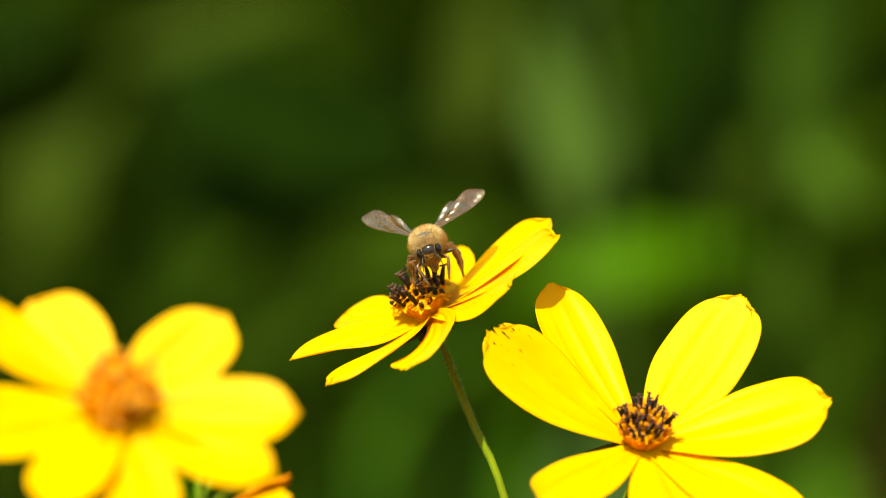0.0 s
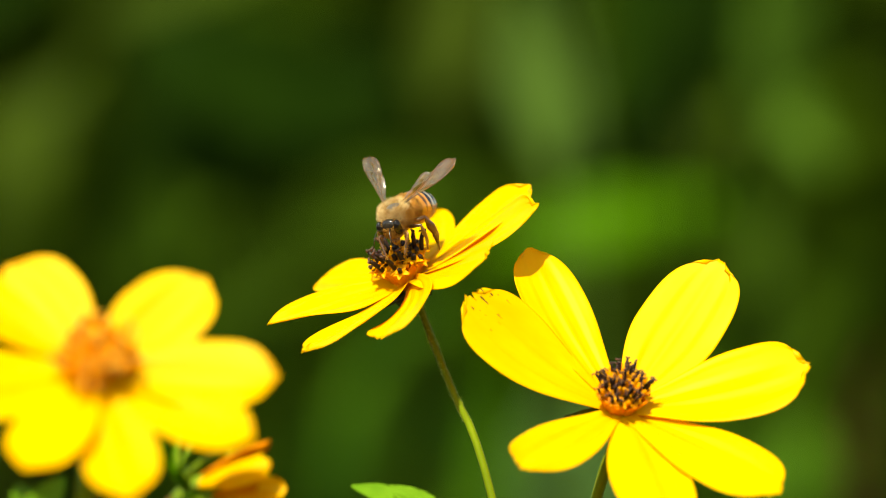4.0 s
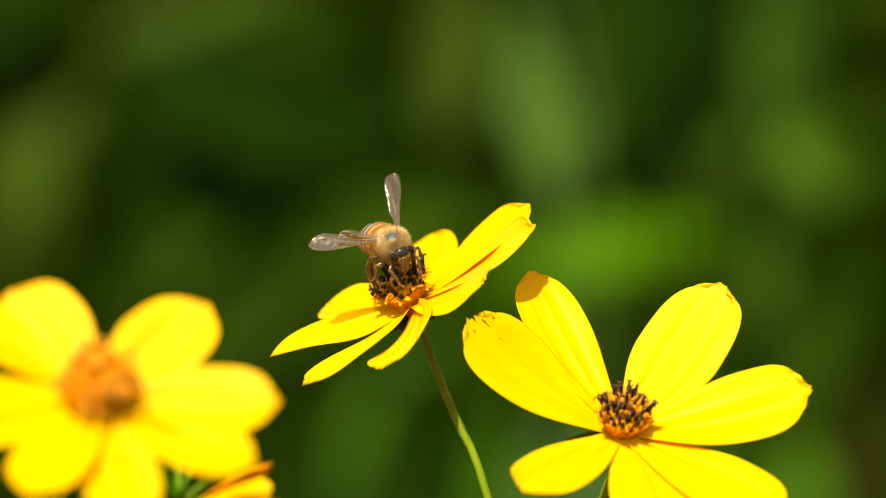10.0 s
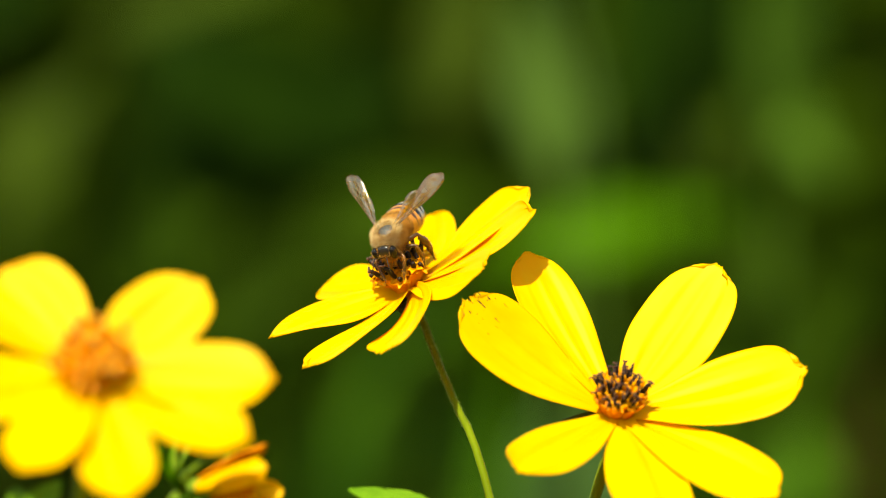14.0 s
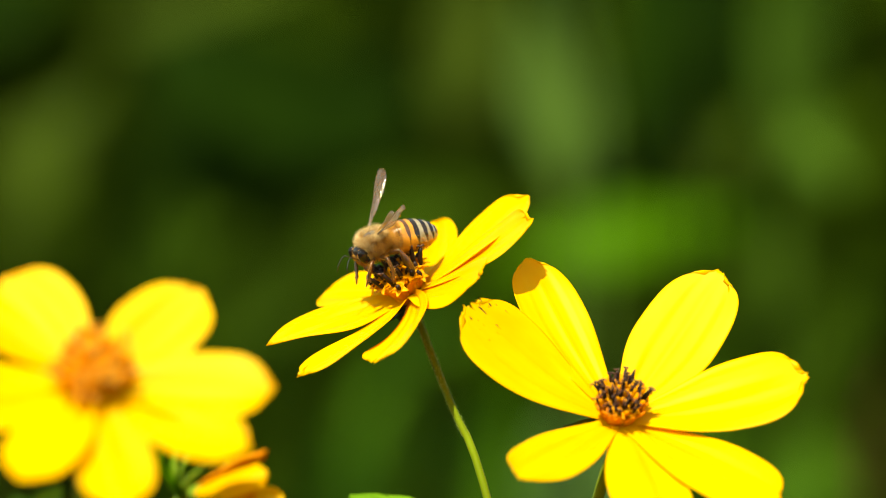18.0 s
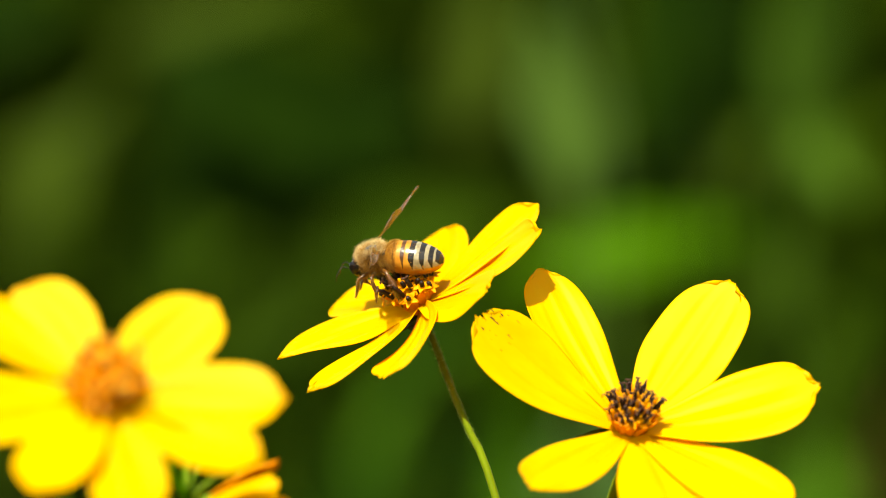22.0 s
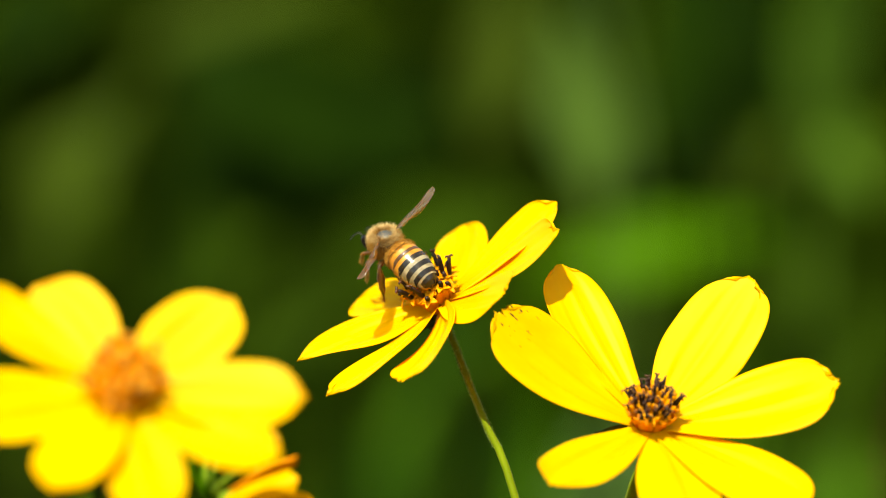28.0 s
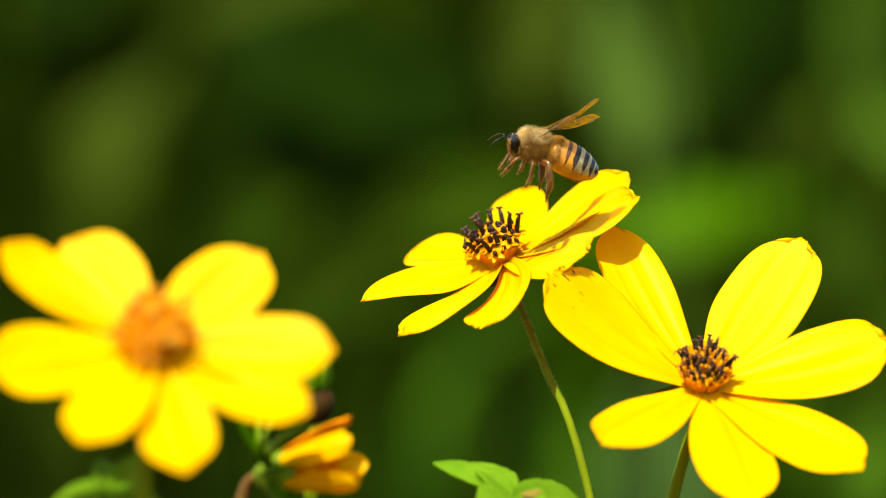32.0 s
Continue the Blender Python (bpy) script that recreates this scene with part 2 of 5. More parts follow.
def wing_material():
    """Clear, slightly brown membrane with a glossy, finely creased surface."""
    m, nt, b, out = nodes_of("bee_wing")
    f = tex_noise(nt, 700, 3, stretch=(0.5, 1, 1))
    b.inputs["Roughness"].default_value = 0.25
    b.inputs["Specular IOR Level"].default_value = 1.0
    nt.links.new(ramp(nt, f, [(0.3, (0.34, 0.175, 0.016)), (0.7, (0.50, 0.27, 0.040))]), b.inputs["Base Color"])
    crease = bump(nt, tex_noise(nt, 2200, 2, stretch=(0.45, 1, 1)), b, 1.0, 0.00022)
    tr = nt.nodes.new("ShaderNodeBsdfTransparent")
    tr.inputs["Color"].default_value = (0.74, 0.68, 0.42, 1)
    mx = nt.nodes.new("ShaderNodeMixShader")
    mx.inputs[0].default_value = 0.04
    nt.links.new(tr.outputs[0], mx.inputs[1])
    nt.links.new(b.outputs[0], mx.inputs[2])
    glow = nt.nodes.new("ShaderNodeBsdfTranslucent")
    glow.inputs["Color"].default_value = (0.95, 0.47, 0.04, 1)
    veil = nt.nodes.new("ShaderNodeMixShader")
    veil.inputs[0].default_value = 0.11
    nt.links.new(mx.outputs[0], veil.inputs[1])
    nt.links.new(glow.outputs[0], veil.inputs[2])
    gl = nt.nodes.new("ShaderNodeBsdfGlossy")
    gl.inputs["Roughness"].default_value = 0.13
    nt.links.new(crease, gl.inputs["Normal"])
    shine = nt.nodes.new("ShaderNodeMixShader")
    shine.inputs[0].default_value = 0.12
    nt.links.new(veil.outputs[0], shine.inputs[1])
    nt.links.new(gl.outputs[0], shine.inputs[2])
    nt.links.new(shine.outputs[0], out.inputs["Surface"])
    return m


WING = wing_material()
VEIN = plain("bee_wing_vein", [(0.3, (0.06, 0.03, 0.010)), (0.7, (0.11, 0.055, 0.02))], 900, rough=0.4)


# ---- mesh helpers ----
def part(name, bm, material, parent=None, label=""):
    """Links a bmesh as one mesh object under a thing or a part."""
    bmesh.ops.recalc_face_normals(bm, faces=bm.faces)
    me = bpy.data.meshes.new(name)
    bm.to_mesh(me)
    bm.free()
    return part_mesh(name, me, material, parent, label)


def part_mesh(name, me, material, parent=None, label=""):
    if not me.materials:
        for m in (material if isinstance(material, (list, tuple)) else [material]):
            me.materials.append(m)
    me.shade_smooth()
    ob = new(name, me)
    if parent is not None:
        ob.parent = parent
    if label:
        tagged(ob, label)
    return ob


def empty(name, m):
    ob = new(name)
    ob.empty_display_size = 0.01
    ob.matrix_basis = m
    return ob


def from_grid(bm, rows, closed=False, mat=0):
    """Quads between rows of points; closed joins each row's ends."""
    vs = [[bm.verts.new(p) for p in r] for r in rows]
    n = len(rows[0])
    for a, b in zip(vs, vs[1:]):
        for i in range(n if closed else n - 1):
            f = bm.faces.new((a[i], a[(i + 1) % n], b[(i + 1) % n], b[i]))
            f.material_index = mat
    return vs


def tube(bm, pts, radii, sides=8, mat=0, caps=True):
    """A tapered tube along points."""
    pts = [Vector(p) for p in pts]
    rows = []
    side = Vector((0.3, 1, 0.2))
    for i, p in enumerate(pts):
        d = (pts[min(i + 1, len(pts) - 1)] - pts[max(i - 1, 0)]).normalized()
        u = side - side.dot(d) * d
        if u.length < 1e-4:
            u = d.orthogonal()
        u.normalize()
        v = d.cross(u)
        side = u
        r = radii[i]
        rows.append([p + r * (math.cos(a) * u + math.sin(a) * v) for a in (2 * math.pi * k / sides for k in range(sides))])
    vs = from_grid(bm, rows, True, mat)
    if caps:
        for ring, flip in ((vs[0], True), (vs[-1], False)):
            f = bm.faces.new(ring[::-1] if flip else ring)
            f.material_index = mat
    return vs


def bezier(a, b, c, d, n=16):
    a, b, c, d = (Vector(p) for p in (a, b, c, d))
    out = []
    for i in range(n + 1):
        t = i / n
        out.append(a * (1 - t) ** 3 + b * 3 * t * (1 - t) ** 2 + c * 3 * t * t * (1 - t) + d * t ** 3)
    return out


def ellipsoid(bm, centre, radii, rings=14, sides=20, mat=0, turn=None):
    rows = []
    for i in range(rings + 1):
        a = -math.pi / 2 + math.pi * min(max(i / rings, 0.012), 0.988)
        row = []
        for k in range(sides):
            b = 2 * math.pi * k / sides
            p = Vector((math.sin(a) * radii[0], math.cos(a) * math.cos(b) * radii[1], math.cos(a) * math.sin(b) * radii[2]))
            row.append(Vector(centre) + (turn @ p if turn else p))
        rows.append(row)
    vs = from_grid(bm, rows, True, mat)
    bm.faces.new(vs[0][::-1]).material_index = mat
    bm.faces.new(vs[-1]).material_index = mat


def sheet(bm, fn, nu, nv, thick, mat=0):
    """A thin closed sheet: fn(u, v) gives its upper face for u in 0..1 and v in -1..1."""
    top = [[Vector(fn(i / nu, 2 * j / nv - 1)) for j in range(nv + 1)] for i in range(nu + 1)]
    low = []
    for i in range(nu + 1):
        row = []
        for j in range(nv + 1):
            du = top[min(i + 1, nu)][j] - top[max(i - 1, 0)][j]
            dv = top[i][min(j + 1, nv)] - top[i][max(j - 1, 0)]
            n = du.cross(dv)
            n = n.normalized() if n.length > 1e-12 else Vector((0, 0, 1))
            row.append(top[i][j] - n * thick)
        low.append(row)
    a, b = from_grid(bm, top, mat=mat), from_grid(bm, [r[::-1] for r in low], mat=mat)
    b = [r[::-1] for r in b]
    rim_a = a[0] + [r[-1] for r in a[1:]] + a[-1][-2::-1] + [r[0] for r in a[-2:0:-1]]
    rim_b = b[0] + [r[-1] for r in b[1:]] + b[-1][-2::-1] + [r[0] for r in b[-2:0:-1]]
    for i in range(len(rim_a)):
        j = (i + 1) % len(rim_a)
        bm.faces.new((rim_a[j], rim_a[i], rim_b[i], rim_b[j])).material_index = mat


def head_frame(axis):
    a = Vector(axis).normalized()
    x = (Vector((1, 0, 0)) - a.x * a).normalized()
    y = a.cross(x)
    return Matrix((x, y, a)).transposed().to_4x4()


# ---- flowers ----
def petal_mesh(spec, rng, r0=0.0016, thick=0.00008, teeth=3):
    """A ray floret from the disc's rim outwards. spec: azimuth, lift at the claw and at the tip, length mm, width mm, roll at the
    claw and at the tip, sweep, curl of the sides (radians), where it is widest, bluntness, and how ragged the tip is."""
    az, e0, e1, length, wide, q0, q1, sweep, curl, um, blunt, rag = spec
    nu, nv = 56, 32
    ph = rng.uniform(0, 6)
    cuts = [(rng.uniform(-0.8, 0.8), rng.uniform(0.07, 0.13), rng.uniform(0.3, 1.0)) for _ in range(teeth + 1)]
    curl = curl if abs(curl) > 0.05 else 0.05
    p = Vector((r0 * math.cos(radians(az)), r0 * math.sin(radians(az)), 0))
    spine = []
    step = length / 1000 / nu
    for i in range(nu + 1):
        u = i / nu
        psi, e = radians(az + sweep * u), radians(e0 + (e1 - e0) * u)
        t = Vector((math.cos(e) * math.cos(psi), math.cos(e) * math.sin(psi), math.sin(e)))
        s = Vector((-math.sin(psi), math.cos(psi), 0))
        n = t.cross(s)
        rho = radians(q0 + (q1 - q0) * u)
        s, n = s * math.cos(rho) + n * math.sin(rho), n * math.cos(rho) - s * math.sin(rho)
        a, b = min(u / um, 1), max(0, (u - um) / (1 - um))
        half = wide / 2000 * (0.3 + 0.7 * math.sin(a * math.pi / 2) ** 1.3) * (blunt + (1 - blunt) * math.sqrt(max(0, 1 - b ** 2.4)))
        spine.append((p.copy(), t, s, n, half))
        p += t * step

    def at(u, v):
        c, t, s, n, half = spine[round(u * nu)]
        tip = max(0, (u - 0.7) / 0.3) ** 1.5
        notch = sum(d * max(0, 1 - abs(v - x) / w) for x, w, d in cuts)
        along = -tip * length / 1000 * (0.055 * abs(v) ** 2 + rag * (0.021 * notch + 0.004 * math.sin(v * 13 + ph)))
        fold = math.sin(math.pi * min(u * 1.05, 1)) ** 0.7
        up = (0.00010 * math.cos(v * 10 + 0.6 * math.sin(ph)) + 0.00003 * math.cos(v * 23 + ph)) * fold
        up += 0.00020 * math.sin(u * 5 + ph) * v * u + 0.00018 * math.sin(u * 9 + ph * 2) * abs(v) ** 3 * u
        up *= min(1, half / (wide / 2500))
        return c + s * (half * math.sin(curl * v) / curl) + n * (half * (1 - math.cos(curl * v)) / curl + up) + t * along

    bm = bmesh.new()
    sheet(bm, at, nu, nv, thick)
    return bm


def floret_mesh(kind, rng):
    """A disc floret. star: a short orange trumpet with five broad lobes and a low dark column; tall: the same with a long dark
    anther column and a split stigma; bud: a closed orange club; old: a dark, withered column with curled orange stigma arms."""
    bm = bmesh.new()
    k = rng.uniform(0.9, 1.1)
    lean = rng.uniform(-0.0003, 0.0003)
    top = {"star": 0.0026, "tall": 0.0024, "bud": 0.0035, "old": 0.0021}[kind] * k
    x = lean
    if kind == "bud":
        tube(bm, [(0, 0, 0), (x * 0.5, 0, top * 0.5), (x, 0, top * 0.85), (x, 0, top * 1.05), (x, 0, top * 1.15)], [0.00022, 0.00028, 0.00040, 0.00032, 0.00008], 8, 0)
        return bm
    tube(bm, [(0, 0, 0), (x * 0.4, 0, top * 0.45), (x * 0.8, 0, top * 0.8), (x, 0, top)], [0.00022, 0.00030, 0.00040, 0.00050], 9, 0)
    lobe = {"star": 0.00095, "tall": 0.00080, "old": 0.00050}[kind] * k
    for q in range(5):
        a = 2 * math.pi * q / 5 + rng.uniform(-0.15, 0.15)
        c, sn = math.cos(a), math.sin(a)
        rise = rng.uniform(-0.15, 0.5)

        def at(u, v):
            r = 0.00042 + lobe * u
            h = 0.00036 * (1 - u ** 1.4) + 0.00003
            z = top - 0.00005 + lobe * rise * u - 0.00018 * u * u + 0.0001 * v * v
            return x + r * c - v * h * sn, r * sn + v * h * c, z
        sheet(bm, at, 5, 4, 0.00007, 0)
    h = {"star": 0.0009, "tall": rng.uniform(0.0016, 0.0026), "old": rng.uniform(0.0012, 0.0022)}[kind]
    bend = rng.uniform(-0.0004, 0.0004)
    tube(bm, [(x, 0, top * 0.8), (x, 0, top + h * 0.35), (x + bend * 0.4, 0, top + h * 0.75), (x + bend, 0, top + h)], [0.00028, 0.00033, 0.00030, 0.00022], 9, 1)
    e = Vector((x + bend, 0, top + h))
    if kind == "tall":
        for sgn in (-1, 1):
            tube(bm, [e, e + Vector((sgn * 0.00014, 0, 0.00026)), e + Vector((sgn * 0.00042, 0, 0.00034)), e + Vector((sgn * 0.00050, 0, 0.00012))],
                 [0.00018, 0.00017, 0.00013, 0.00007], 6, 2)
    elif kind == "old":
        for sgn in (-1, 1):
            w = rng.uniform(0.6, 1.2)
            tube(bm, [e - Vector((0, 0, 0.0003)), e + Vector((sgn * 0.0002, 0, 0.0004 * w)), e + Vector((sgn * 0.00062, 0.0001, 0.00052 * w)), e + Vector((sgn * 0.00080, 0.0001, 0.00010))],
                 [0.00016, 0.00015, 0.00012, 0.00006], 6, 2)
    return bm


FLORETS = {}
_rng = random.Random(5)
for _name, _mats in (("star", [TUBE, ANTHER, STIGMA]), ("tall", [TUBE, ANTHER, STIGMA]), ("bud", [TUBE, ANTHER, STIGMA]), ("old", [STIGMA_ORANGE, ANTHER, STIGMA]),
                      ("young star", [TUBE_BRIGHT, TUBE_BRIGHT, POLLEN]), ("young tall", [TUBE_BRIGHT, TUBE_BRIGHT, POLLEN]), ("young bud", [TUBE_BRIGHT, TUBE, POLLEN]), ("young old", [TUBE_BRIGHT, STIGMA, POLLEN])):
    FLORETS[_name] = []
    for _ in range(5):
        _bm = floret_mesh(_name.split()[-1], _rng)
        bmesh.ops.recalc_face_normals(_bm, faces=_bm.faces)
        _me = bpy.data.meshes.new("floret")
        _bm.to_mesh(_me)
        _bm.free()
        for _m in _mats:
            _me.materials.append(_m)
        FLORETS[_name].append(_me)


def bract_mesh(tall, wide, rng):
    """A chaffy orange scale that stands round the foot of the disc and leans outwards."""
    bm = bmesh.new()
    ph = rng.uniform(0, 6)

    def at(u, v):
        half = wide / 2 * (0.62 + 0.38 * math.sin(u * 2.2)) * (1 if u < 0.7 else math.sqrt(max(0.02, 1 - ((u - 0.7) / 0.31) ** 2)))
        return 0.0011 * u * u + 0.9 * half * (1 - v * v) * 0.4 + 0.00006 * math.sin(u * 9 + ph), v * half, tall * u
    sheet(bm, at, 12, 8, 0.00012)
    return bm


def flower_head(root, pos, axis, petals, seed, disc_r, mix, n, flare=40, young=False, size=1.0, lift=0.0):
    """The disc with its florets, petals, bracts and sepals, as a part of the plant root. pos is in the world; root is unturned."""
    rng = random.Random(seed)
    bm = bmesh.new()
    ellipsoid(bm, (0, 0, lift), (disc_r * 0.8, disc_r * 0.8, disc_r * 0.55), 10, 18)
    disc = part("flower_head", bm, DISC, root)
    disc.matrix_basis = Matrix.Translation(Vector(pos) - root.matrix_basis.translation) @ head_frame(axis)
    for spec in petals:
        p = part("petal", petal_mesh((0, *spec[1:12]), rng), PETAL_SPOTTED if len(spec) > 12 else PETAL, disc, "petal with a brown-flecked tip" if len(spec) > 12 else "")
        p.matrix_basis = pose(0, 0, rng.uniform(-0.0002, 0.0003), 0, 0, spec[0])
    for i in range(11):
        b = part("bract", bract_mesh(rng.uniform(0.0028, 0.0036), rng.uniform(0.0015, 0.0020), rng), BRACT, disc)
        b.matrix_basis = pose(0, 0, -0.0003, 0, 0, i * 360 / 11 + rng.uniform(-9, 9)) @ pose(disc_r * 0.62, 0, 0, 0, rng.uniform(4, 16))
    for i in range(n):
        f = (i + 0.5) / n
        r = disc_r * math.sqrt(f) * 0.80
        a = i * 2.39996 + rng.uniform(-0.2, 0.2)
        kind = rng.choices(("star", "tall", "bud", "old"), mix(f))[0]
        ob = part_mesh("floret", rng.choice(FLORETS[("young " if young else "") + kind]), None, disc)
        tilt = flare * f + rng.uniform(-10, 10)
        ob.matrix_basis = pose(r * math.cos(a), r * math.sin(a), disc_r * 0.30 * (1 - f) + 0.0005 + lift, 0, 0, math.degrees(a)) @ pose(0, 0, 0, 0, tilt) @ pose(0, 0, 0, 0, 0, rng.uniform(0, 360)) @ Matrix.Scale(size, 4)
    for i in range(8):
        bm = bmesh.new()
        sl = rng.uniform(0.0017, 0.0025) * (2.4 if i == 4 and not young else 1)

        def at(u, v):
            return sl * u, v * 0.0016 * math.sin(math.pi * (0.2 + 0.8 * u)) , -0.0008 + 0.0004 * v * v - 0.0004 * u
        sheet(bm, at, 8, 4, 0.0003)
        s = part("sepal", bm, SEPAL, disc)
        s.matrix_basis = pose(0, 0, -0.001, 0, 0, i * 45 + rng.uniform(-8, 8)) @ pose(0.0008, 0, 0, 0, 2)
    bm = bmesh.new()
    tube(bm, [(0, 0, 0.0004), (0, 0, -0.0012), (0, 0, -0.0024), (0, 0, -0.0034)], [disc_r * 0.36, disc_r * 0.26, disc_r * 0.17, 0.00045], 14)
    part("receptacle", bm, STEM, disc)
    return disc


def hairs(bm, pts, radius, count, length, rng, thick=0.00004):
    for _ in range(count):
        t = rng.uniform(0, len(pts) - 1.001)
        i = int(t)
        p = pts[i].lerp(pts[i + 1], t - i)
        d = (pts[i + 1] - pts[i]).normalized()
        q = Vector((rng.gauss(0, 1), rng.gauss(0, 1), rng.gauss(0, 1)))
        q = (q - q.dot(d) * d).normalized()
        l = length * rng.uniform(0.3, 1.0)
        tube(bm, [p + q * radius * 0.8, p + q * (radius + l) + d * l * rng.uniform(-0.3, 0.3)], [thick, thick * 0.3], 3, 0, False)


def stem(root, name, pts, r0, r1, mat, label="", fuzz=0, seed=1, power=1.0):
    o = root.matrix_basis.translation
    pts = [Vector(p) - o for p in pts]
    bm = bmesh.new()
    n = len(pts)
    rng = random.Random(seed)
    tube(bm, pts, [(r0 + (r1 - r0) * (i / (n - 1)) ** power) * rng.uniform(0.94, 1.06) for i in range(n)], 10)
    st = part(name, bm, mat, root, label)
    if fuzz:
        bm = bmesh.new()
        hairs(bm, pts[: max(2, int(n * 0.3))], r0 * 1.1, fuzz, 0.0003, rng, 0.00002)
        tagged(part("stem_hair", bm, HAIR_GREEN, st), kind="stuff")
    return st


def leaflet(length, width, rng, teeth=5, fold=0.25, droop=0.3, thick=0.00025):
    """A toothed leaf along x with a sunk midrib."""
    bm = bmesh.new()
    ph = rng.uniform(0, 6)

    def at(u, v):
        half = width / 2 * (0.05 * (1 - u) + u ** 0.6 * (1 - u) ** 0.9 / 0.364)
        saw = 1 + 0.09 * ((u * teeth) % 1 - 0.5) * abs(v) ** 3
        y = v * half * saw
        z = fold * abs(y) - droop * length * u * u + 0.02 * length * math.sin(u * 9 + ph + v * 2) * abs(v)
        return length * u, y, z

    sheet(bm, at, 30, 8, thick)
    return bm

# ---- plan ----
# Flower heads: place and the way they face; petals as petal_mesh() takes them; a further 1 marks the flecked petal
HEADS = {"R": ((0.02463, 0, 0.77946), (0.052, -0.624, 0.78)), "M": ((-0.00104, 0.017, 0.79427), (-0.381, -0.401, 0.833)), "L": ((-0.03617, -0.056, 0.78501), (0.06, -0.781, 0.621))}
PETALS = {
    "R": [
        (122.9, 12.7, 20.1, 23.7, 8.2, 2.7, 4.0, -11.6, 0.29, 0.62, 0.31, 0.2),
        (58.4, 11.6, 20.2, 23.7, 10.9, 1.0, 4.0, 0.9, 0.13, 0.51, 0.28, 1.8),
        (-0.2, 11.8, 26.1, 21.9, 11.6, -2.0, 12.7, 4.9, 0.21, 0.60, 0.24, 2.0),
        (-46.4, 7.3, 8.2, 24.5, 9.9, -6.3, 4.8, 2.6, 0.32, 0.62, 0.25, 1.2),
        (-78.5, 6.2, 3.6, 23.4, 9.9, 0.8, -4.3, -2.4, 0.25, 0.62, 0.28, 1.0),
        (-124.8, 11.5, 18.6, 21.7, 8.8, 2.1, 0.4, 1.2, 0.37, 0.63, 0.25, 2.2),
        (159.9, 13.6, 38.3, 21.7, 11.1, 1.8, -6.2, -11.3, 0.08, 0.63, 0.33, 3.6, 1),
    ],
    "M": [
        (154.1, 11.9, 1.7, 11.7, 7.9, 2.0, -0.7, -9.0, 0.40, 0.62, 0.27, 0.3),
        (206.1, 11.2, 13.1, 17.9, 8.6, -21.3, 7.6, 0.7, 0.26, 0.60, 0.08, 0.3),
        (-108.3, 4.4, 9.2, 21.4, 7.8, 19.3, -0.7, -35.5, 0.33, 0.65, 0.12, 2.4),
        (-77.7, 6.0, 4.1, 20.4, 8.6, 41.6, 1.4, -43.5, 0.25, 0.67, 0.34, 2.4),
        (-53.0, 11.3, 15.0, 17.2, 9.0, -6.0, 15.0, 7.1, 0.10, 0.65, 0.28, 2.8),
        (-17.1, 6.2, 22.7, 18.7, 10.4, -4.8, 8.8, 6.2, 0.37, 0.62, 0.20, 2.0),
        (9.6, 10.4, 16.0, 17.6, 9.6, -2.2, 3.0, 15.9, 0.38, 0.69, 0.25, 0.5),
        (69.4, -1.6, 17.0, 13.9, 8.0, 22.0, -10.0, 19.7, 0.31, 0.52, 0.23, 0.3),
    ],
    "L": [
        (126.4, 0.0, -2.4, 16.3, 11.1, -0.4, -14.2, -0.9, 0.22, 0.58, 0.15, 0.4),
        (45.7, 0.2, 7.7, 16.1, 10.2, 2.7, 0.7, 1.4, 0.23, 0.49, 0.15, 0.4),
        (-5.8, 1.6, 8.2, 19.0, 9.5, -5.0, 3.4, 4.7, 0.30, 0.60, 0.15, 0.4),
        (-38.1, 1.3, 21.7, 20.2, 7.9, -8.7, -3.0, 9.8, 0.29, 0.64, 0.14, 0.4),
        (-75.8, 3.1, 8.9, 18.4, 8.8, 1.8, 1.4, -5.1, 0.35, 0.62, 0.14, 0.4),
        (-110.7, 6.6, 17.5, 17.6, 8.8, 5.4, 11.0, -7.1, 0.32, 0.60, 0.14, 0.4),
        (-158.6, 2.9, 16.9, 18.2, 10.0, 3.6, -5.4, -5.0, 0.28, 0.62, 0.15, 0.4),
        (154.8, 3.6, 19.5, 19.1, 7.0, 3.7, 5.4, -12.9, 0.34, 0.67, 0.21, 0.4),
    ],
}
AT_STEM_KNEE, AT_STEM_FOOT = (0.00545, 0.0115, 0.7785), (0.01150, 0.0005, 0.76966)
BUD_AT, DARK_BUD_AT = (-0.02650, -0.028, 0.76970), (-0.02140, -0.020, 0.77728)
SPRIG_M, SPRIG_L = (0.00165, -0.01, 0.76640), (-0.04432, -0.044, 0.76764)


# ---- the flowers and their stems ----
def plant_root(name, base, label, category, group=""):
    return tagged(empty(name, Matrix.Translation(base)), label, category, group)


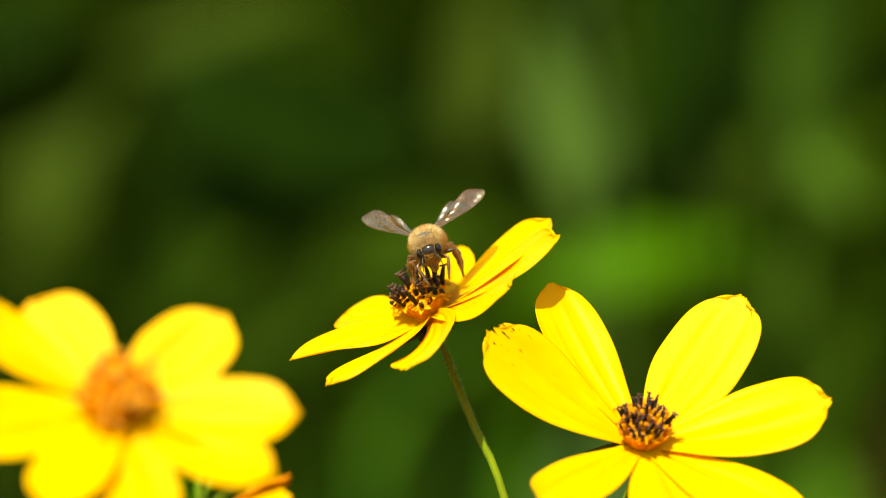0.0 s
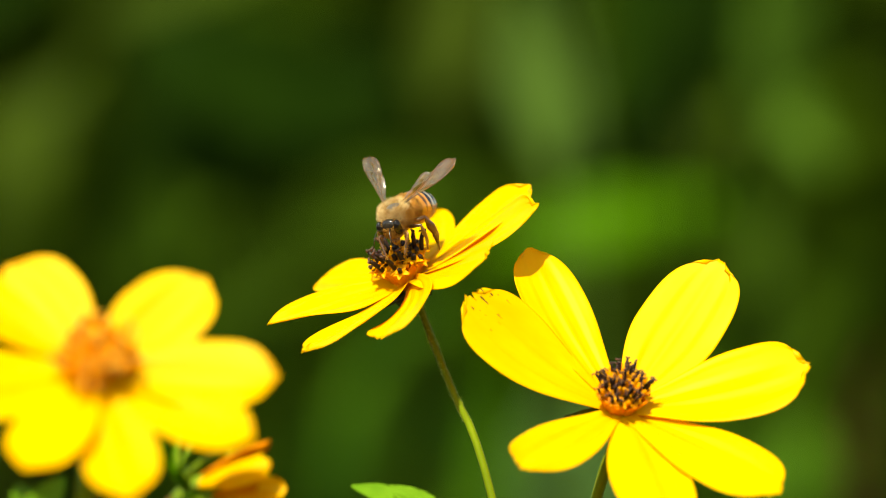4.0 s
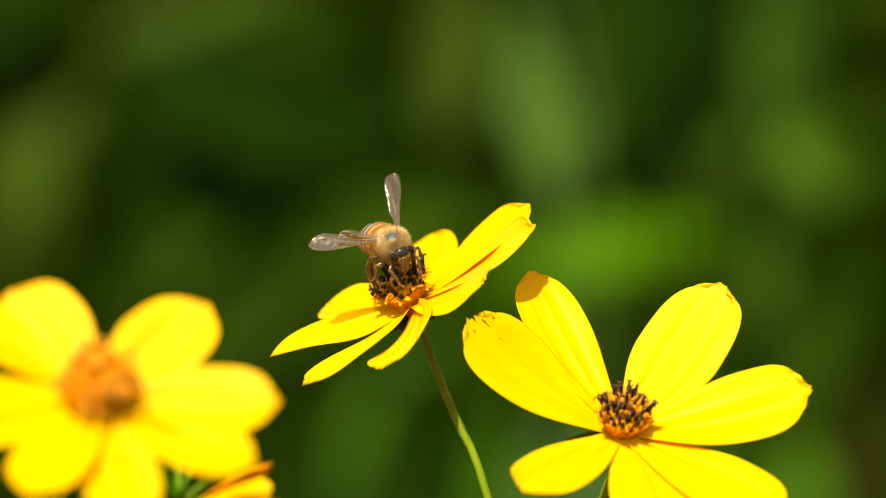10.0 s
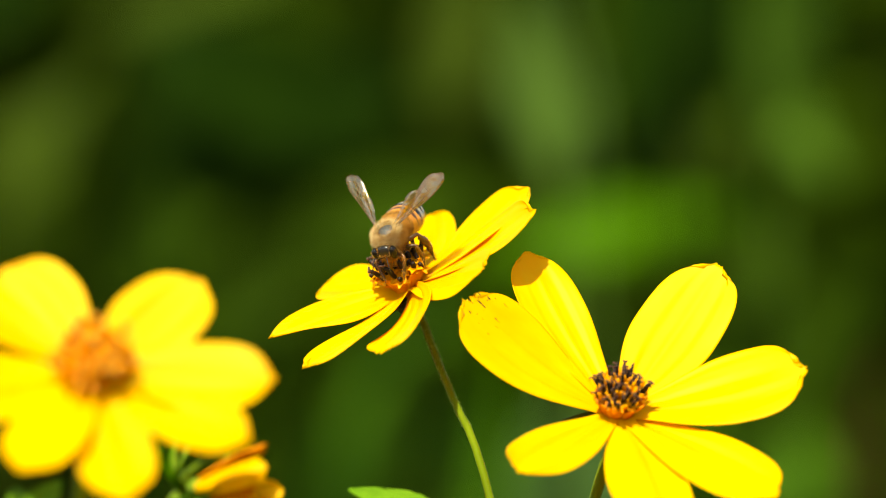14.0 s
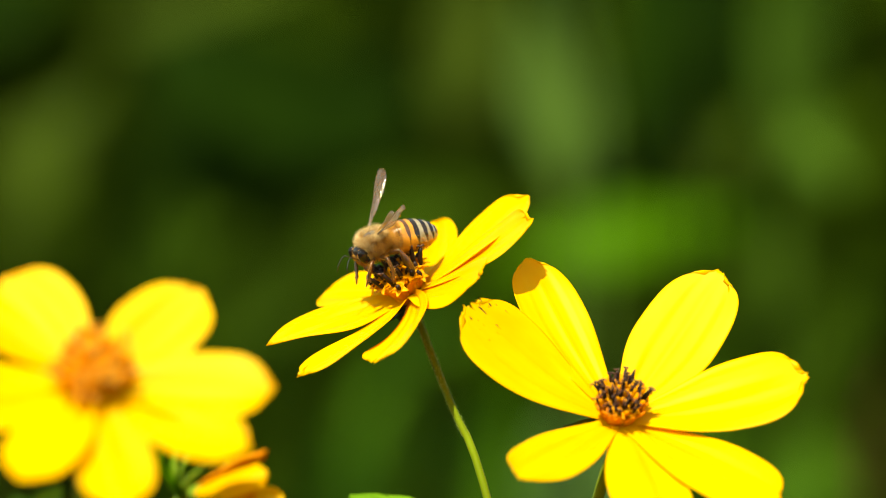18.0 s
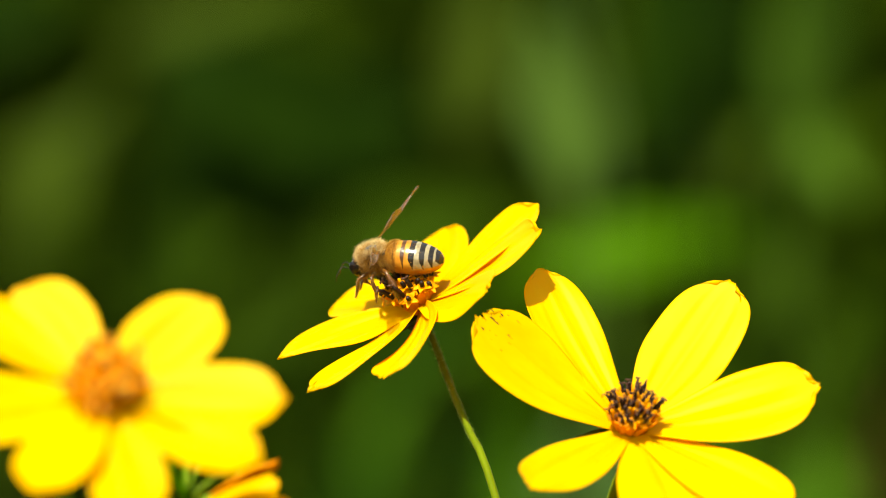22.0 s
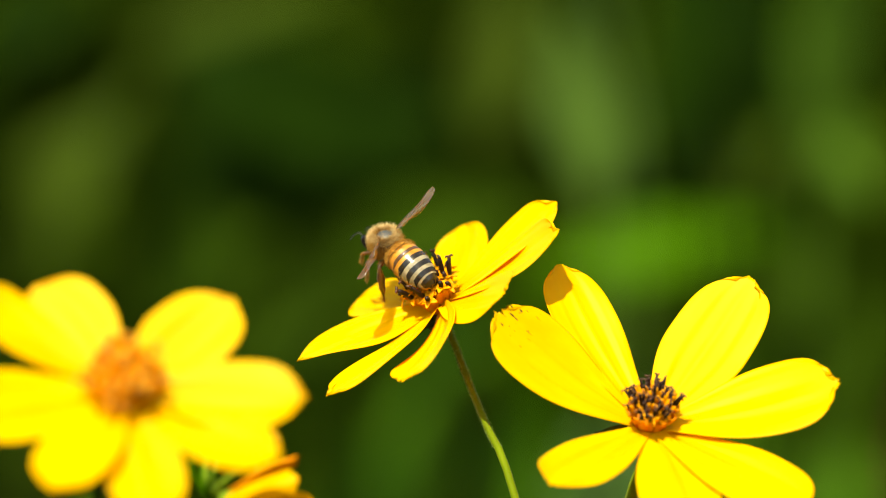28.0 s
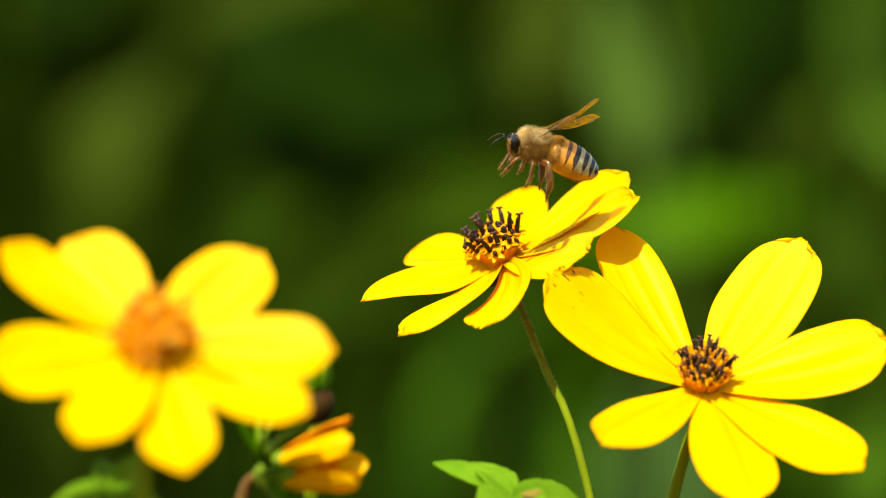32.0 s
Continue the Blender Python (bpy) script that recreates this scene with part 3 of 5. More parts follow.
def place_flowers():
    made = {}
    mix_m = lambda f: (0.75, 0.20, 0.05, 0) if f < 0.45 else (0.52, 0.46, 0.0, 0.02)
    mix_r = lambda f: (0.0, 0.10, 0.80, 0.10) if f < 0.35 else (0.0, 0.35, 0.30, 0.35)
    mix_l = lambda f: (0.30, 0.34, 0.16, 0.20)
    for key, base, label, mix, dr, seed in (
        ("M", (0.036, -0.004, 0.0), "yellow daisy-like flower with notched petals, tilted on a thin stem", mix_m, 0.0025, 3),
        ("R", (-0.035, 0.020, 0.0), "wide-open yellow flower with dark brown centre, petal tip spotted", mix_r, 0.0025, 8),
        ("L", (-0.030, -0.050, 0.0), "yellow flower with orange centre, eight rounded petals", mix_l, 0.0031, 12),
    ):
        root = plant_root("flower", base, label, "flower", "yellow flowers")
        pos, axis = Vector(HEADS[key][0]), Vector(HEADS[key][1]).normalized()
        flower_head(root, pos, axis, PETALS[key], seed, dr, mix, {"M": 40, "R": 90, "L": 64}[key], {"M": 30, "R": 34, "L": 44}[key], key == "L", {"M": 0.97, "R": 0.72, "L": 0.95}[key], 0.0009 if key == "R" else 0)
        made[key] = root
        top = pos - axis * 0.0032
        if key == "M":
            knee = Vector(AT_STEM_KNEE)
            foot = Vector(AT_STEM_FOOT)
            up = bezier(top, top - axis * 0.003 + Vector((0.0006, 0, -0.002)), knee + ((knee - foot).normalized() + (top - knee).normalized() * 2) * 0.002, knee, 14)
            way = (foot - knee).normalized()
            low = bezier(knee, knee + way * 0.03, Vector((0.040, -0.014, 0.55)), base, 40)
            stem(root, "stem", up[:-1] + low, 0.00043, 0.0016, STEM, "thin olive green stem, hairy lower down", 1100, 4, 2.6)
        elif key == "R":
            low = bezier(top, top - axis * 0.003 + Vector((-0.002, 0, -0.005)), top + Vector((-0.034, 0.006, -0.075)), base, 44)
            stem(root, "stem", low, 0.00056, 0.0018, STEM, "", 250, 5)
        else:
            low = bezier(top, top - axis * 0.010 + Vector((-0.002, 0, -0.006)), top + Vector((-0.005, 0.012, -0.06)), base, 40)
            stem(root, "stem", low, 0.0008, 0.0020, STEM, "", 0, 6)
    return made


flowers = place_flowers()


def opening_bud():
    """A half-open bud: closed orange petals in a cup of thin green sepals."""
    rng = random.Random(21)
    base = Vector((-0.046, -0.040, 0.0))
    root = plant_root("flower_bud", base, "half-open orange-yellow flower bud with spidery green sepals", "flower bud")
    pos = Vector(BUD_AT)
    axis = Vector((0.95, -0.15, 0.22)).normalized()
    bm = bmesh.new()
    tube(bm, [(0, 0, -0.002), (0, 0, 0), (0, 0, 0.0015), (0, 0, 0.003)], [0.0010, 0.0022, 0.0025, 0.0020], 12)
    cup = part("bud_cup", bm, STEM_LIGHT, root)
    cup.matrix_basis = Matrix.Translation(pos - base) @ head_frame(axis)
    for i in range(9):
        e = rng.uniform(66, 84)
        spec = (0, e, e + 10, rng.uniform(7.5, 10.0), rng.uniform(3.2, 4.2), 0, 0, 0, 0.8, 0.55, 0.35, 0.5)
        p = part("petal", petal_mesh(spec, rng, 0.0003), TUBE_BRIGHT if i % 3 == 0 else PETAL, cup)
        p.matrix_basis = pose(0, 0, 0.001, 0, 0, i * 40 + rng.uniform(-10, 10)) @ pose(0.0006 + 0.0013 * (i % 2), 0, 0)
    for i in range(20):
        bm = bmesh.new()
        l = rng.uniform(0.005, 0.009)
        tube(bm, bezier((0, 0, 0), (l * 0.4, 0, -l * 0.1), (l * 0.8, 0, l * 0.1), (l, 0, l * 0.4), 6), [0.0004, 0.0005, 0.00045, 0.0004, 0.0003, 0.0002, 0.0001], 5)
        s = part("sepal", bm, LEAF_BRIGHT if i % 3 else STEM_LIGHT, cup)
        s.matrix_basis = pose(0, 0, 0, 0, 0, i * 33) @ pose(0.0020, 0, 0, 0, rng.uniform(-30, 45))
    low = bezier(pos - axis * 0.002, pos + Vector((-0.006, 0.003, -0.001)), pos + Vector((-0.010, 0.006, -0.014)), base, 44)
    stem(root, "stem", low, 0.0006, 0.0018, STEM_RED, "reddish-green stem")


def small_dark_bud():
    rng = random.Random(33)
    base = Vector((-0.026, -0.006, 0.0))
    root = plant_root("flower_bud", base, "small closed dark brown bud with pale green tip", "flower bud")
    pos = Vector(DARK_BUD_AT)
    bm = bmesh.new()
    ellipsoid(bm, (0, 0, 0), (0.0024, 0.0018, 0.0018), 10, 12, turn=Matrix.Rotation(-0.9, 3, "Y"))
    b = part("bud", bm, BUD_DARK, root)
    b.matrix_basis = Matrix.Translation(pos - base)
    for i in range(5):
        s = part("sepal", leaflet(0.005, 0.0030, rng, 1, 0.3, -0.2), LEAF_BRIGHT if i % 2 else LEAF, b)
        s.matrix_basis = pose(0, 0, 0.001, 0, -65, i * 72) @ pose(0.0008, 0, 0)
    low = bezier(pos, pos + Vector((-0.001, 0, -0.01)), pos + Vector((-0.006, 0.003, -0.05)), base, 30)
    stem(root, "stem", low, 0.0007, 0.0016, STEM)


def leaf_sprig(base, pos, axis_deg, leaves, label, seed, mat=None, spot=False):
    """A leafy shoot: a stem from the ground with toothed leaves at its top."""
    rng = random.Random(seed)
    base, pos = Vector(base), Vector(pos)
    root = plant_root("leafy_shoot", base, label, "leaves")
    stem(root, "stem", bezier(pos, pos + Vector((0, 0, -0.03)), base + Vector((0, 0, 0.3)), base, 30), 0.0008, 0.0018, STEM_LIGHT)
    for az, tilt, l, w, roll in leaves:
        lf = part("leaf", leaflet(l, w, rng), mat or LEAF, root)
        lf.matrix_basis = Matrix.Translation(pos - base) @ pose(0, 0, 0, 0, 0, az) @ pose(0, 0, 0, 0, -tilt) @ pose(0, 0, 0, roll)
    if spot:
        bm = bmesh.new()
        ellipsoid(bm, (0, 0, 0), (0.0011, 0.0006, 0.00030), 10, 14)
        ellipsoid(bm, (0.0007, 0.0002, 0), (0.0006, 0.0005, 0.00038), 8, 12)
        ellipsoid(bm, (-0.0008, -0.0001, 0), (0.0005, 0.0004, 0.00025), 8, 12)
        s = part("leaf_gall", bm, LEAF_BROWN, root, "withered yellow-brown blotch")
        s.matrix_basis = Matrix.Translation(pos - base + Vector((0.0022, -0.0028, 0.0003))) @ pose(0, 0, 0, 50, 0, 10)


opening_bud()
small_dark_bud()
leaf_sprig((0.024, -0.016, 0), SPRIG_M, 0, [(180, 34, 0.0100, 0.0036, -46), (164, 50, 0.0064, 0.0046, -30), (246, 6, 0.0080, 0.0056, -16), (-10, 4, 0.0084, 0.0048, 46), (285, -8, 0.008, 0.0060, 15)],
           "toothed green leaves at a stem joint, one blotched brown", 41, spot=True)
leaf_sprig((-0.044, -0.060, 0), SPRIG_L, 0, [(170, 8, 0.007, 0.0045, -40), (95, 50, 0.007, 0.004, 20), (215, 0, 0.008, 0.005, -35), (-10, -12, 0.008, 0.0045, 50), (20, 55, 0.007, 0.0035, 60)],
           "dark green toothed leaves under the flower", 43, mat=LEAF)


# ---- ground and the garden behind ----
def ground():
    bm = bmesh.new()
    n = 60
    xs = [math.copysign(abs(i / 30 - 1) ** 2.6, i - 30) * 400 for i in range(n + 1)]
    rows = [[(x, y, 0.02 * noise.noise((x * 1.3, y * 1.3, 0)) - 0.02) for x in xs] for y in xs]
    from_grid(bm, rows)
    g = part("ground", bm, SOIL)
    tagged(g, "dark bare garden soil", "ground", kind="structure")


def broad_leaf_mesh(l, w, rng, droop=0.2):
    return leaflet(l, w, rng, 1, 0.18, droop, 0.0006)


def crown(name, centre, radii, count, size, mat, root, seed, label=""):
    """Many small separate leaves filling an uneven volume, as one mesh."""
    rng = random.Random(seed)
    vs, fs = [], []
    o = root.matrix_basis.translation
    for _ in range(count):
        while True:
            p = Vector((rng.uniform(-1, 1), rng.uniform(-1, 1), rng.uniform(-1, 1)))
            if p.length < 1 and p.length > 0.35 * rng.random() and noise.noise(p * 2.3 + Vector((seed, 0, 0))) > -0.25:
                break
        c = Vector(centre) - o + Vector((p.x * radii[0], p.y * radii[1], p.z * radii[2]))
        l = size * rng.uniform(0.6, 1.3)
        m = Matrix.Translation(c) @ pose(0, 0, 0, rng.uniform(-50, 50), rng.uniform(-30, 60), rng.uniform(0, 360))
        k = len(vs)
        for x, y, z in ((0, 0, 0), (0.3, 0.22, 0.04), (0.3, -0.22, 0.04), (0.65, 0.2, 0.0), (0.65, -0.2, 0.0), (1, 0, -0.15), (0.3, 0, -0.02), (0.65, 0, -0.07)):
            vs.append(m @ Vector((x * l, y * l, z * l)))
        fs += [(k, k + 6, k + 1), (k, k + 2, k + 6), (k + 1, k + 6, k + 7, k + 3), (k + 6, k + 2, k + 4, k + 7), (k + 3, k + 7, k + 5), (k + 7, k + 4, k + 5)]
    me = bpy.data.meshes.new(name)
    me.from_pydata([tuple(v) for v in vs], [], fs)
    ob = part_mesh(name, me, mat, root, label)
    return tagged(ob, kind="stuff")


def shrub(base, height, radii, count, size, mat, label, seed):
    """A bush: forking stems from the ground and a loose crown of small leaves."""
    rng = random.Random(seed)
    root = plant_root("shrub", base, label, "shrub")
    for i in range(5):
        a = i * 1.26 + rng.random()
        tip = Vector((math.cos(a) * radii[0] * 0.6, math.sin(a) * radii[1] * 0.6, height * rng.uniform(0.75, 0.95)))
        bm = bmesh.new()
        tube(bm, bezier((0, 0, 0), (0, 0, height * 0.3), tip * 0.6, tip, 14), [0.012 - 0.0006 * k for k in range(15)], 7)
        part("limb", bm, BARK, root)
    crown("foliage", Vector(base) + Vector((0, 0, height * 0.62)), (radii[0], radii[1], height * 0.42), count, size, mat, root, seed)
    return root


def broad_plant(base, leaves, mat, label, seed):
    """A plant with a few large blades: each leaf (tip, root point, width) hangs on its own stalk."""
    rng = random.Random(seed)
    root = plant_root("broadleaf_plant", base, label, "plant")
    o = Vector(base)
    for foot, tip, width, roll in leaves:
        foot, tip = Vector(foot), Vector(tip)
        d = tip - foot
        lf = part("leaf", broad_leaf_mesh(d.length, width, rng, 0.05), mat, root)
        lf.matrix_basis = Matrix.Translation(foot - o) @ d.to_track_quat("X", "Z").to_matrix().to_4x4() @ pose(0, 0, 0, roll)
        bm = bmesh.new()
        tube(bm, bezier(foot - o, foot - o - d * 0.1, (foot - o) * 0.4 + Vector((0, 0, 0.1)), (0, 0, 0), 12), [0.0006 + 0.00008 * k for k in range(13)], 6)
        part("stalk", bm, mat, root)
    return root


def garden():
    ground()
    reach = 0.765                # the camera stands this far before the flowers

    def plant(y, mat, label, seed, blades):
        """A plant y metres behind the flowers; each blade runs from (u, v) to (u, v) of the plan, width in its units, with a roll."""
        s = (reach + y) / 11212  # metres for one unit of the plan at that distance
        at = lambda u, v, dy: ((u - 784) * s, y + dy, 0.8 - (v - 441) * s)
        rng = random.Random(seed)
        leaves = []
        for u0, v0, u1, v1, w, roll in blades:
            d = rng.uniform(-0.03, 0.03)
            leaves.append((at(u0, v0, d), at(u1, v1, d + rng.uniform(-0.02, 0.02)), w * s, roll))
        mid = sum(b[0] for b in blades) / len(blades)
        broad_plant(((mid - 784) * s, y, 0), leaves, mat, label, seed)

    plant(0.62, LEAF_PALE, "grey-green broad leaves standing upright", 61, [(1110, 360, 1050, -160, 210, 15), (1050, 330, 985, 0, 120, 25)])
    plant(0.70, LEAF_SOFT, "grey-green upright leaves, softly lit", 62, [(1450, 260, 1480, -170, 140, 10), (1440, 190, 1550, 330, 70, 70)])
    plant(0.75, LEAF_BRIGHT, "bright green broad leaves in the sun", 63, [(980, 465, 1370, 375, 150, 40), (940, 460, 1230, 450, 100, 40)])
    plant(0.85, LEAF_MID, "mid-green leaves low in the bed", 64, [
        (640, 980, 760, 640, 170, 40), (880, 980, 920, 690, 160, 50), (690, 660, 880, 520, 140, 30), (1260, 900, 1330, 600, 120, 60), (560, 900, 640, 640, 140, 35), (1440, 980, 1500, 780, 150, 40)])
    plant(0.90, LEAF_OLIVE, "olive-green leaves of a tall garden plant", 65, [
        (60, 450, 230, 120, 200, 40), (20, 380, 160, 180, 150, 50), (240, 60, 600, -70, 90, 50), (850, 230, 900, -100, 110, 40), (-80, 420, 20, 200, 150, 45), (1290, 340, 1390, 210, 100, 50)])
    # near-black blades stand in for shaded gaps; their darkness is colour
    plant(0.75, LEAF_PAINTED_SHADE, "leaves lying across the bed, near-black to stand in for shade", 75, [
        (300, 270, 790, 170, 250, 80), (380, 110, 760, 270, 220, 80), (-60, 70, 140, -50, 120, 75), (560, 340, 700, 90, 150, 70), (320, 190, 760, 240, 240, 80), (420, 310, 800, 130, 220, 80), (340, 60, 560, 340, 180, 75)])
    plant(0.68, LEAF_PAINTED_SHADE, "upright leaves, near-black to stand in for a shaded gap", 66, [(1180, 280, 1215, -160, 140, 88), (1290, 250, 1300, -160, 130, 90), (1230, 330, 1260, 60, 120, 85), (1240, 290, 1250, -170, 150, 88), (1345, 210, 1330, -160, 100, 88)])
    # blades for the dimmer patches, their shade carried by the leaf colour
    plant(0.80, LEAF_DEEP_SHADE, "green leaves behind the flowers, coloured darker to stand in for shade", 68, [
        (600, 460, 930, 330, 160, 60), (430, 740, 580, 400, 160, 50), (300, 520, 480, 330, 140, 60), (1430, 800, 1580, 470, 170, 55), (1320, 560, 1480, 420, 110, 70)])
    plant(0.75, LEAF_MINT, "soft grey-green leaves low between the flowers", 77, [(1030, 1040, 1040, 700, 130, 40), (1150, 1000, 1150, 740, 90, 50)])
    plant(0.60, LEAF_RUST, "withered reddish-brown leaf of a bedding plant", 79, [(1575, 760, 1600, 640, 45, 40)])
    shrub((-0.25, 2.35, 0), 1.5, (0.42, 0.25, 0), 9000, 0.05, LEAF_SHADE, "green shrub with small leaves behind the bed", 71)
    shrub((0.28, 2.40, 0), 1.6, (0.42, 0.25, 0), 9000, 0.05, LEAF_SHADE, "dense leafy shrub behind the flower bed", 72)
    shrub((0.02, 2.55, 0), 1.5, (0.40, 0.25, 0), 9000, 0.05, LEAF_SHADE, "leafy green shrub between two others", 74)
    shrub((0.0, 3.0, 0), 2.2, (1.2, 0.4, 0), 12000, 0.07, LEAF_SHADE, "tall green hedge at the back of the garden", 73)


garden()


# ---- the bee ----
def fur_mesh(spots, count, length, rng, thick=0.000028, lay=(0, 0, 0)):
    """Fine hairs on ellipsoids: spots are (centre, radii, weight, keep)."""
    vs, fs = [], []
    weights = [s[2] for s in spots]
    while count > 0:
        c, r, _, keep = rng.choices(spots, weights)[0]
        n = Vector((rng.gauss(0, 1), rng.gauss(0, 1), rng.gauss(0, 1))).normalized()
        if not keep(n):
            continue
        count -= 1
        p = Vector(c) + Vector((n.x * r[0], n.y * r[1], n.z * r[2])) * 0.97
        d = (n + Vector(lay) + Vector((rng.gauss(0, 0.32), rng.gauss(0, 0.32), rng.gauss(0, 0.32)))).normalized()
        u = d.orthogonal().normalized()
        w = d.cross(u)
        l = length * rng.uniform(0.5, 1.25)
        k = len(vs)
        for a in (0, 2.1, 4.2):
            vs.append(tuple(p + thick * (math.cos(a) * u + math.sin(a) * w)))
        mid = p + d * l * 0.55 + Vector(lay) * l * 0.1
        for a in (0, 2.1, 4.2):
            vs.append(tuple(mid + thick * 0.7 * (math.cos(a) * u + math.sin(a) * w)))
        vs.append(tuple(p + d * l + Vector(lay) * l * 0.35))
        for i in range(3):
            j = (i + 1) % 3
            fs += [(k + i, k + j, k + 3 + j, k + 3 + i), (k + 3 + i, k + 3 + j, k + 6)]
    me = bpy.data.meshes.new("fur")
    me.from_pydata(vs, [], fs)
    return me


def leg_mesh(pts, radii, rng):
    bm = bmesh.new()
    tube(bm, pts, radii, 8)
    pts = [Vector(p) for p in pts]
    for _ in range(90):
        t = rng.uniform(0.2, len(pts) - 1.01)
        i = int(t)
        p = pts[i].lerp(pts[i + 1], t - i)
        d = (pts[i + 1] - pts[i]).normalized()
        q = Vector((rng.gauss(0, 1), rng.gauss(0, 1), rng.gauss(0, 1)))
        q = (q - q.dot(d) * d).normalized()
        r = radii[i]
        tube(bm, [p + q * r * 0.8, p + q * (r + rng.uniform(0.0001, 0.00028)) + d * 0.0001], [0.000022, 0.00001], 3, 1, False)
    return bm


def wing_outline(u, v, l, w):
    """A membrane along x; v = 1 is the straight leading edge."""
    k = min(u / 0.74, 1.0)
    half = w * (0.12 + 0.88 * k * k * (3 - 2 * k) ** 0.8)
    if u > 0.74:
        half *= 1 - 0.42 * ((u - 0.74) / 0.26) ** 2
    y = half * (v * 0.5 - 0.28)
    rag = (0.018 * math.sin(v * 16) + 0.012 * math.sin(v * 29 + 1) - 0.06 * v * v) * max(0, (u - 0.86) / 0.14)
    return l * (u + rag), y, 0.00018 * math.sin(u * 9 + v * 3) * u + 0.0003 * (v * v) * u


HEAD_DOWN = pose(0.00198, 0, -0.00085, 0, 22, 0)
HEAD_UP = pose(0.00215, 0, -0.0006, 0, 14, 0)


def bee():
    rng = random.Random(77)
    root = empty("honey_bee", Matrix())
    tagged(root, "honey bee with amber and black banded abdomen, dusted with pollen", "bee")
    mm = 0.00105
    always = lambda n: True
    # thorax
    bm = bmesh.new()
    ellipsoid(bm, (0, 0, 0), (1.60 * mm, 1.55 * mm, 1.50 * mm), 16, 24)
    ellipsoid(bm, (-1.35 * mm, 0, 0.45 * mm), (0.65 * mm, 1.05 * mm, 0.65 * mm), 10, 16)
    bm.normal_update()
    for f in bm.faces:
        c = f.calc_center_median()
        f.material_index = 0 if c.z > 0.5 * mm else 1
    thorax = part("thorax", bm, [SCUTUM, SHELL_BROWN], root, "dark shiny thorax ringed with fur")
    me = fur_mesh([((0, 0, 0), (1.65 * mm, 1.60 * mm, 1.55 * mm), 1.0, lambda n: n.z < 0.30 or ((n.x - 0.12) ** 2 / 0.46 + n.y ** 2 / 0.42 > rng.uniform(0.55, 1.25) and rng.random() < 0.8))],
                  5200, 0.90 * mm, rng, thick=0.000019, lay=(-0.2, 0, 0))
    tagged(part_mesh("fur", me, FUR, thorax), kind="stuff")
    me = fur_mesh([((0.2 * mm, 0, 0.1 * mm), (1.65 * mm, 1.60 * mm, 1.55 * mm), 1.0, lambda n: (n.x > 0.45 and -0.2 < n.z < 0.45) or (n.z > 0.25 and (n.x - 0.12) ** 2 / 0.46 + n.y ** 2 / 0.42 > rng.uniform(0.8, 1.4)))], 3300, 0.80 * mm, rng, thick=0.000019, lay=(-0.1, 0, 0.35))
    tagged(part_mesh("collar_fur", me, FUR_PALE, thorax), kind="stuff")
    me = fur_mesh([((0, 0, 0.02 * mm), (1.65 * mm, 1.60 * mm, 1.55 * mm), 1.0, lambda n: n.z > 0.15 and n.x > -0.2)], 160, 0.30 * mm, rng, thick=0.000010)
    tagged(part_mesh("short_fuzz", me, FUR_PALE, thorax), kind="stuff")
    # head
    bm = bmesh.new()
    ellipsoid(bm, (0, 0, 0), (0.8 * mm, 1.32 * mm, 1.35 * mm), 14, 20)
    head = part("head", bm, SHELL_DARK, root, "dark head with golden face hairs")
    head.matrix_basis = HEAD_DOWN
    for sgn in (-1, 1):
        bm = bmesh.new()
        ellipsoid(bm, (0, 0, 0), (0.66 * mm, 0.46 * mm, 0.98 * mm), 14, 18)
        e = part("eye", bm, EYE, head, "glossy black compound eye")
        e.matrix_basis = pose(0.26 * mm, sgn * 1.04 * mm, 0.34 * mm, sgn * -10, 0, sgn * 14)
        bm = bmesh.new()
        tube(bm, [(0, 0, 0), (0.5 * mm, sgn * 0.35 * mm, 0.75 * mm), (0.8 * mm, sgn * 0.5 * mm, 1.25 * mm)], [0.05 * mm, 0.05 * mm, 0.06 * mm], 7)
        tube(bm, [(0.8 * mm, sgn * 0.5 * mm, 1.25 * mm), (1.35 * mm, sgn * 0.65 * mm, 1.15 * mm), (1.95 * mm, sgn * 0.8 * mm, 0.8 * mm), (2.5 * mm, sgn * 0.95 * mm, 0.25 * mm)],
             [0.055 * mm, 0.065 * mm, 0.065 * mm, 0.05 * mm], 7)
        a = part("antenna", bm, SHELL_DARK, head, "thin dark elbowed antenna")
        a.matrix_basis = pose(0.72 * mm, sgn * 0.28 * mm, 0.0)
        bm = bmesh.new()
        tube(bm, [(0, 0, 0), (0.3 * mm, -sgn * 0.2 * mm, -0.7 * mm), (0.25 * mm, -sgn * 0.35 * mm, -1.1 * mm)], [0.28 * mm, 0.24 * mm, 0.08 * mm], 8)
        j = part("mandible", bm, SHELL_BROWN, head)
        j.matrix_basis = pose(0.3 * mm, sgn * 0.42 * mm, -1.1 * mm)
    bm = bmesh.new()
    tube(bm, [(0.35 * mm, 0, -1.1 * mm), (0.5 * mm, 0, -1.9 * mm), (0.3 * mm, 0, -2.7 * mm)], [0.26 * mm, 0.17 * mm, 0.06 * mm], 8)
    part("proboscis", bm, SHELL_BROWN, head, "brown proboscis")
    me = fur_mesh([((0, 0, 0), (0.8 * mm, 1.30 * mm, 1.33 * mm), 1.0, lambda n: not (n.z > 0.5 and n.x > -0.25 and abs(n.y) < 0.55) and not (abs(n.y) > 0.66 and n.x > -0.15 and n.z > -0.45))], 3400, 0.34 * mm, rng, thick=0.000018, lay=(0.1, 0, -0.3))
    tagged(part_mesh("fur", me, FUR, head), kind="stuff")
    # abdomen: overlapping rings, each amber or cream in front and black behind
    bm = bmesh.new()
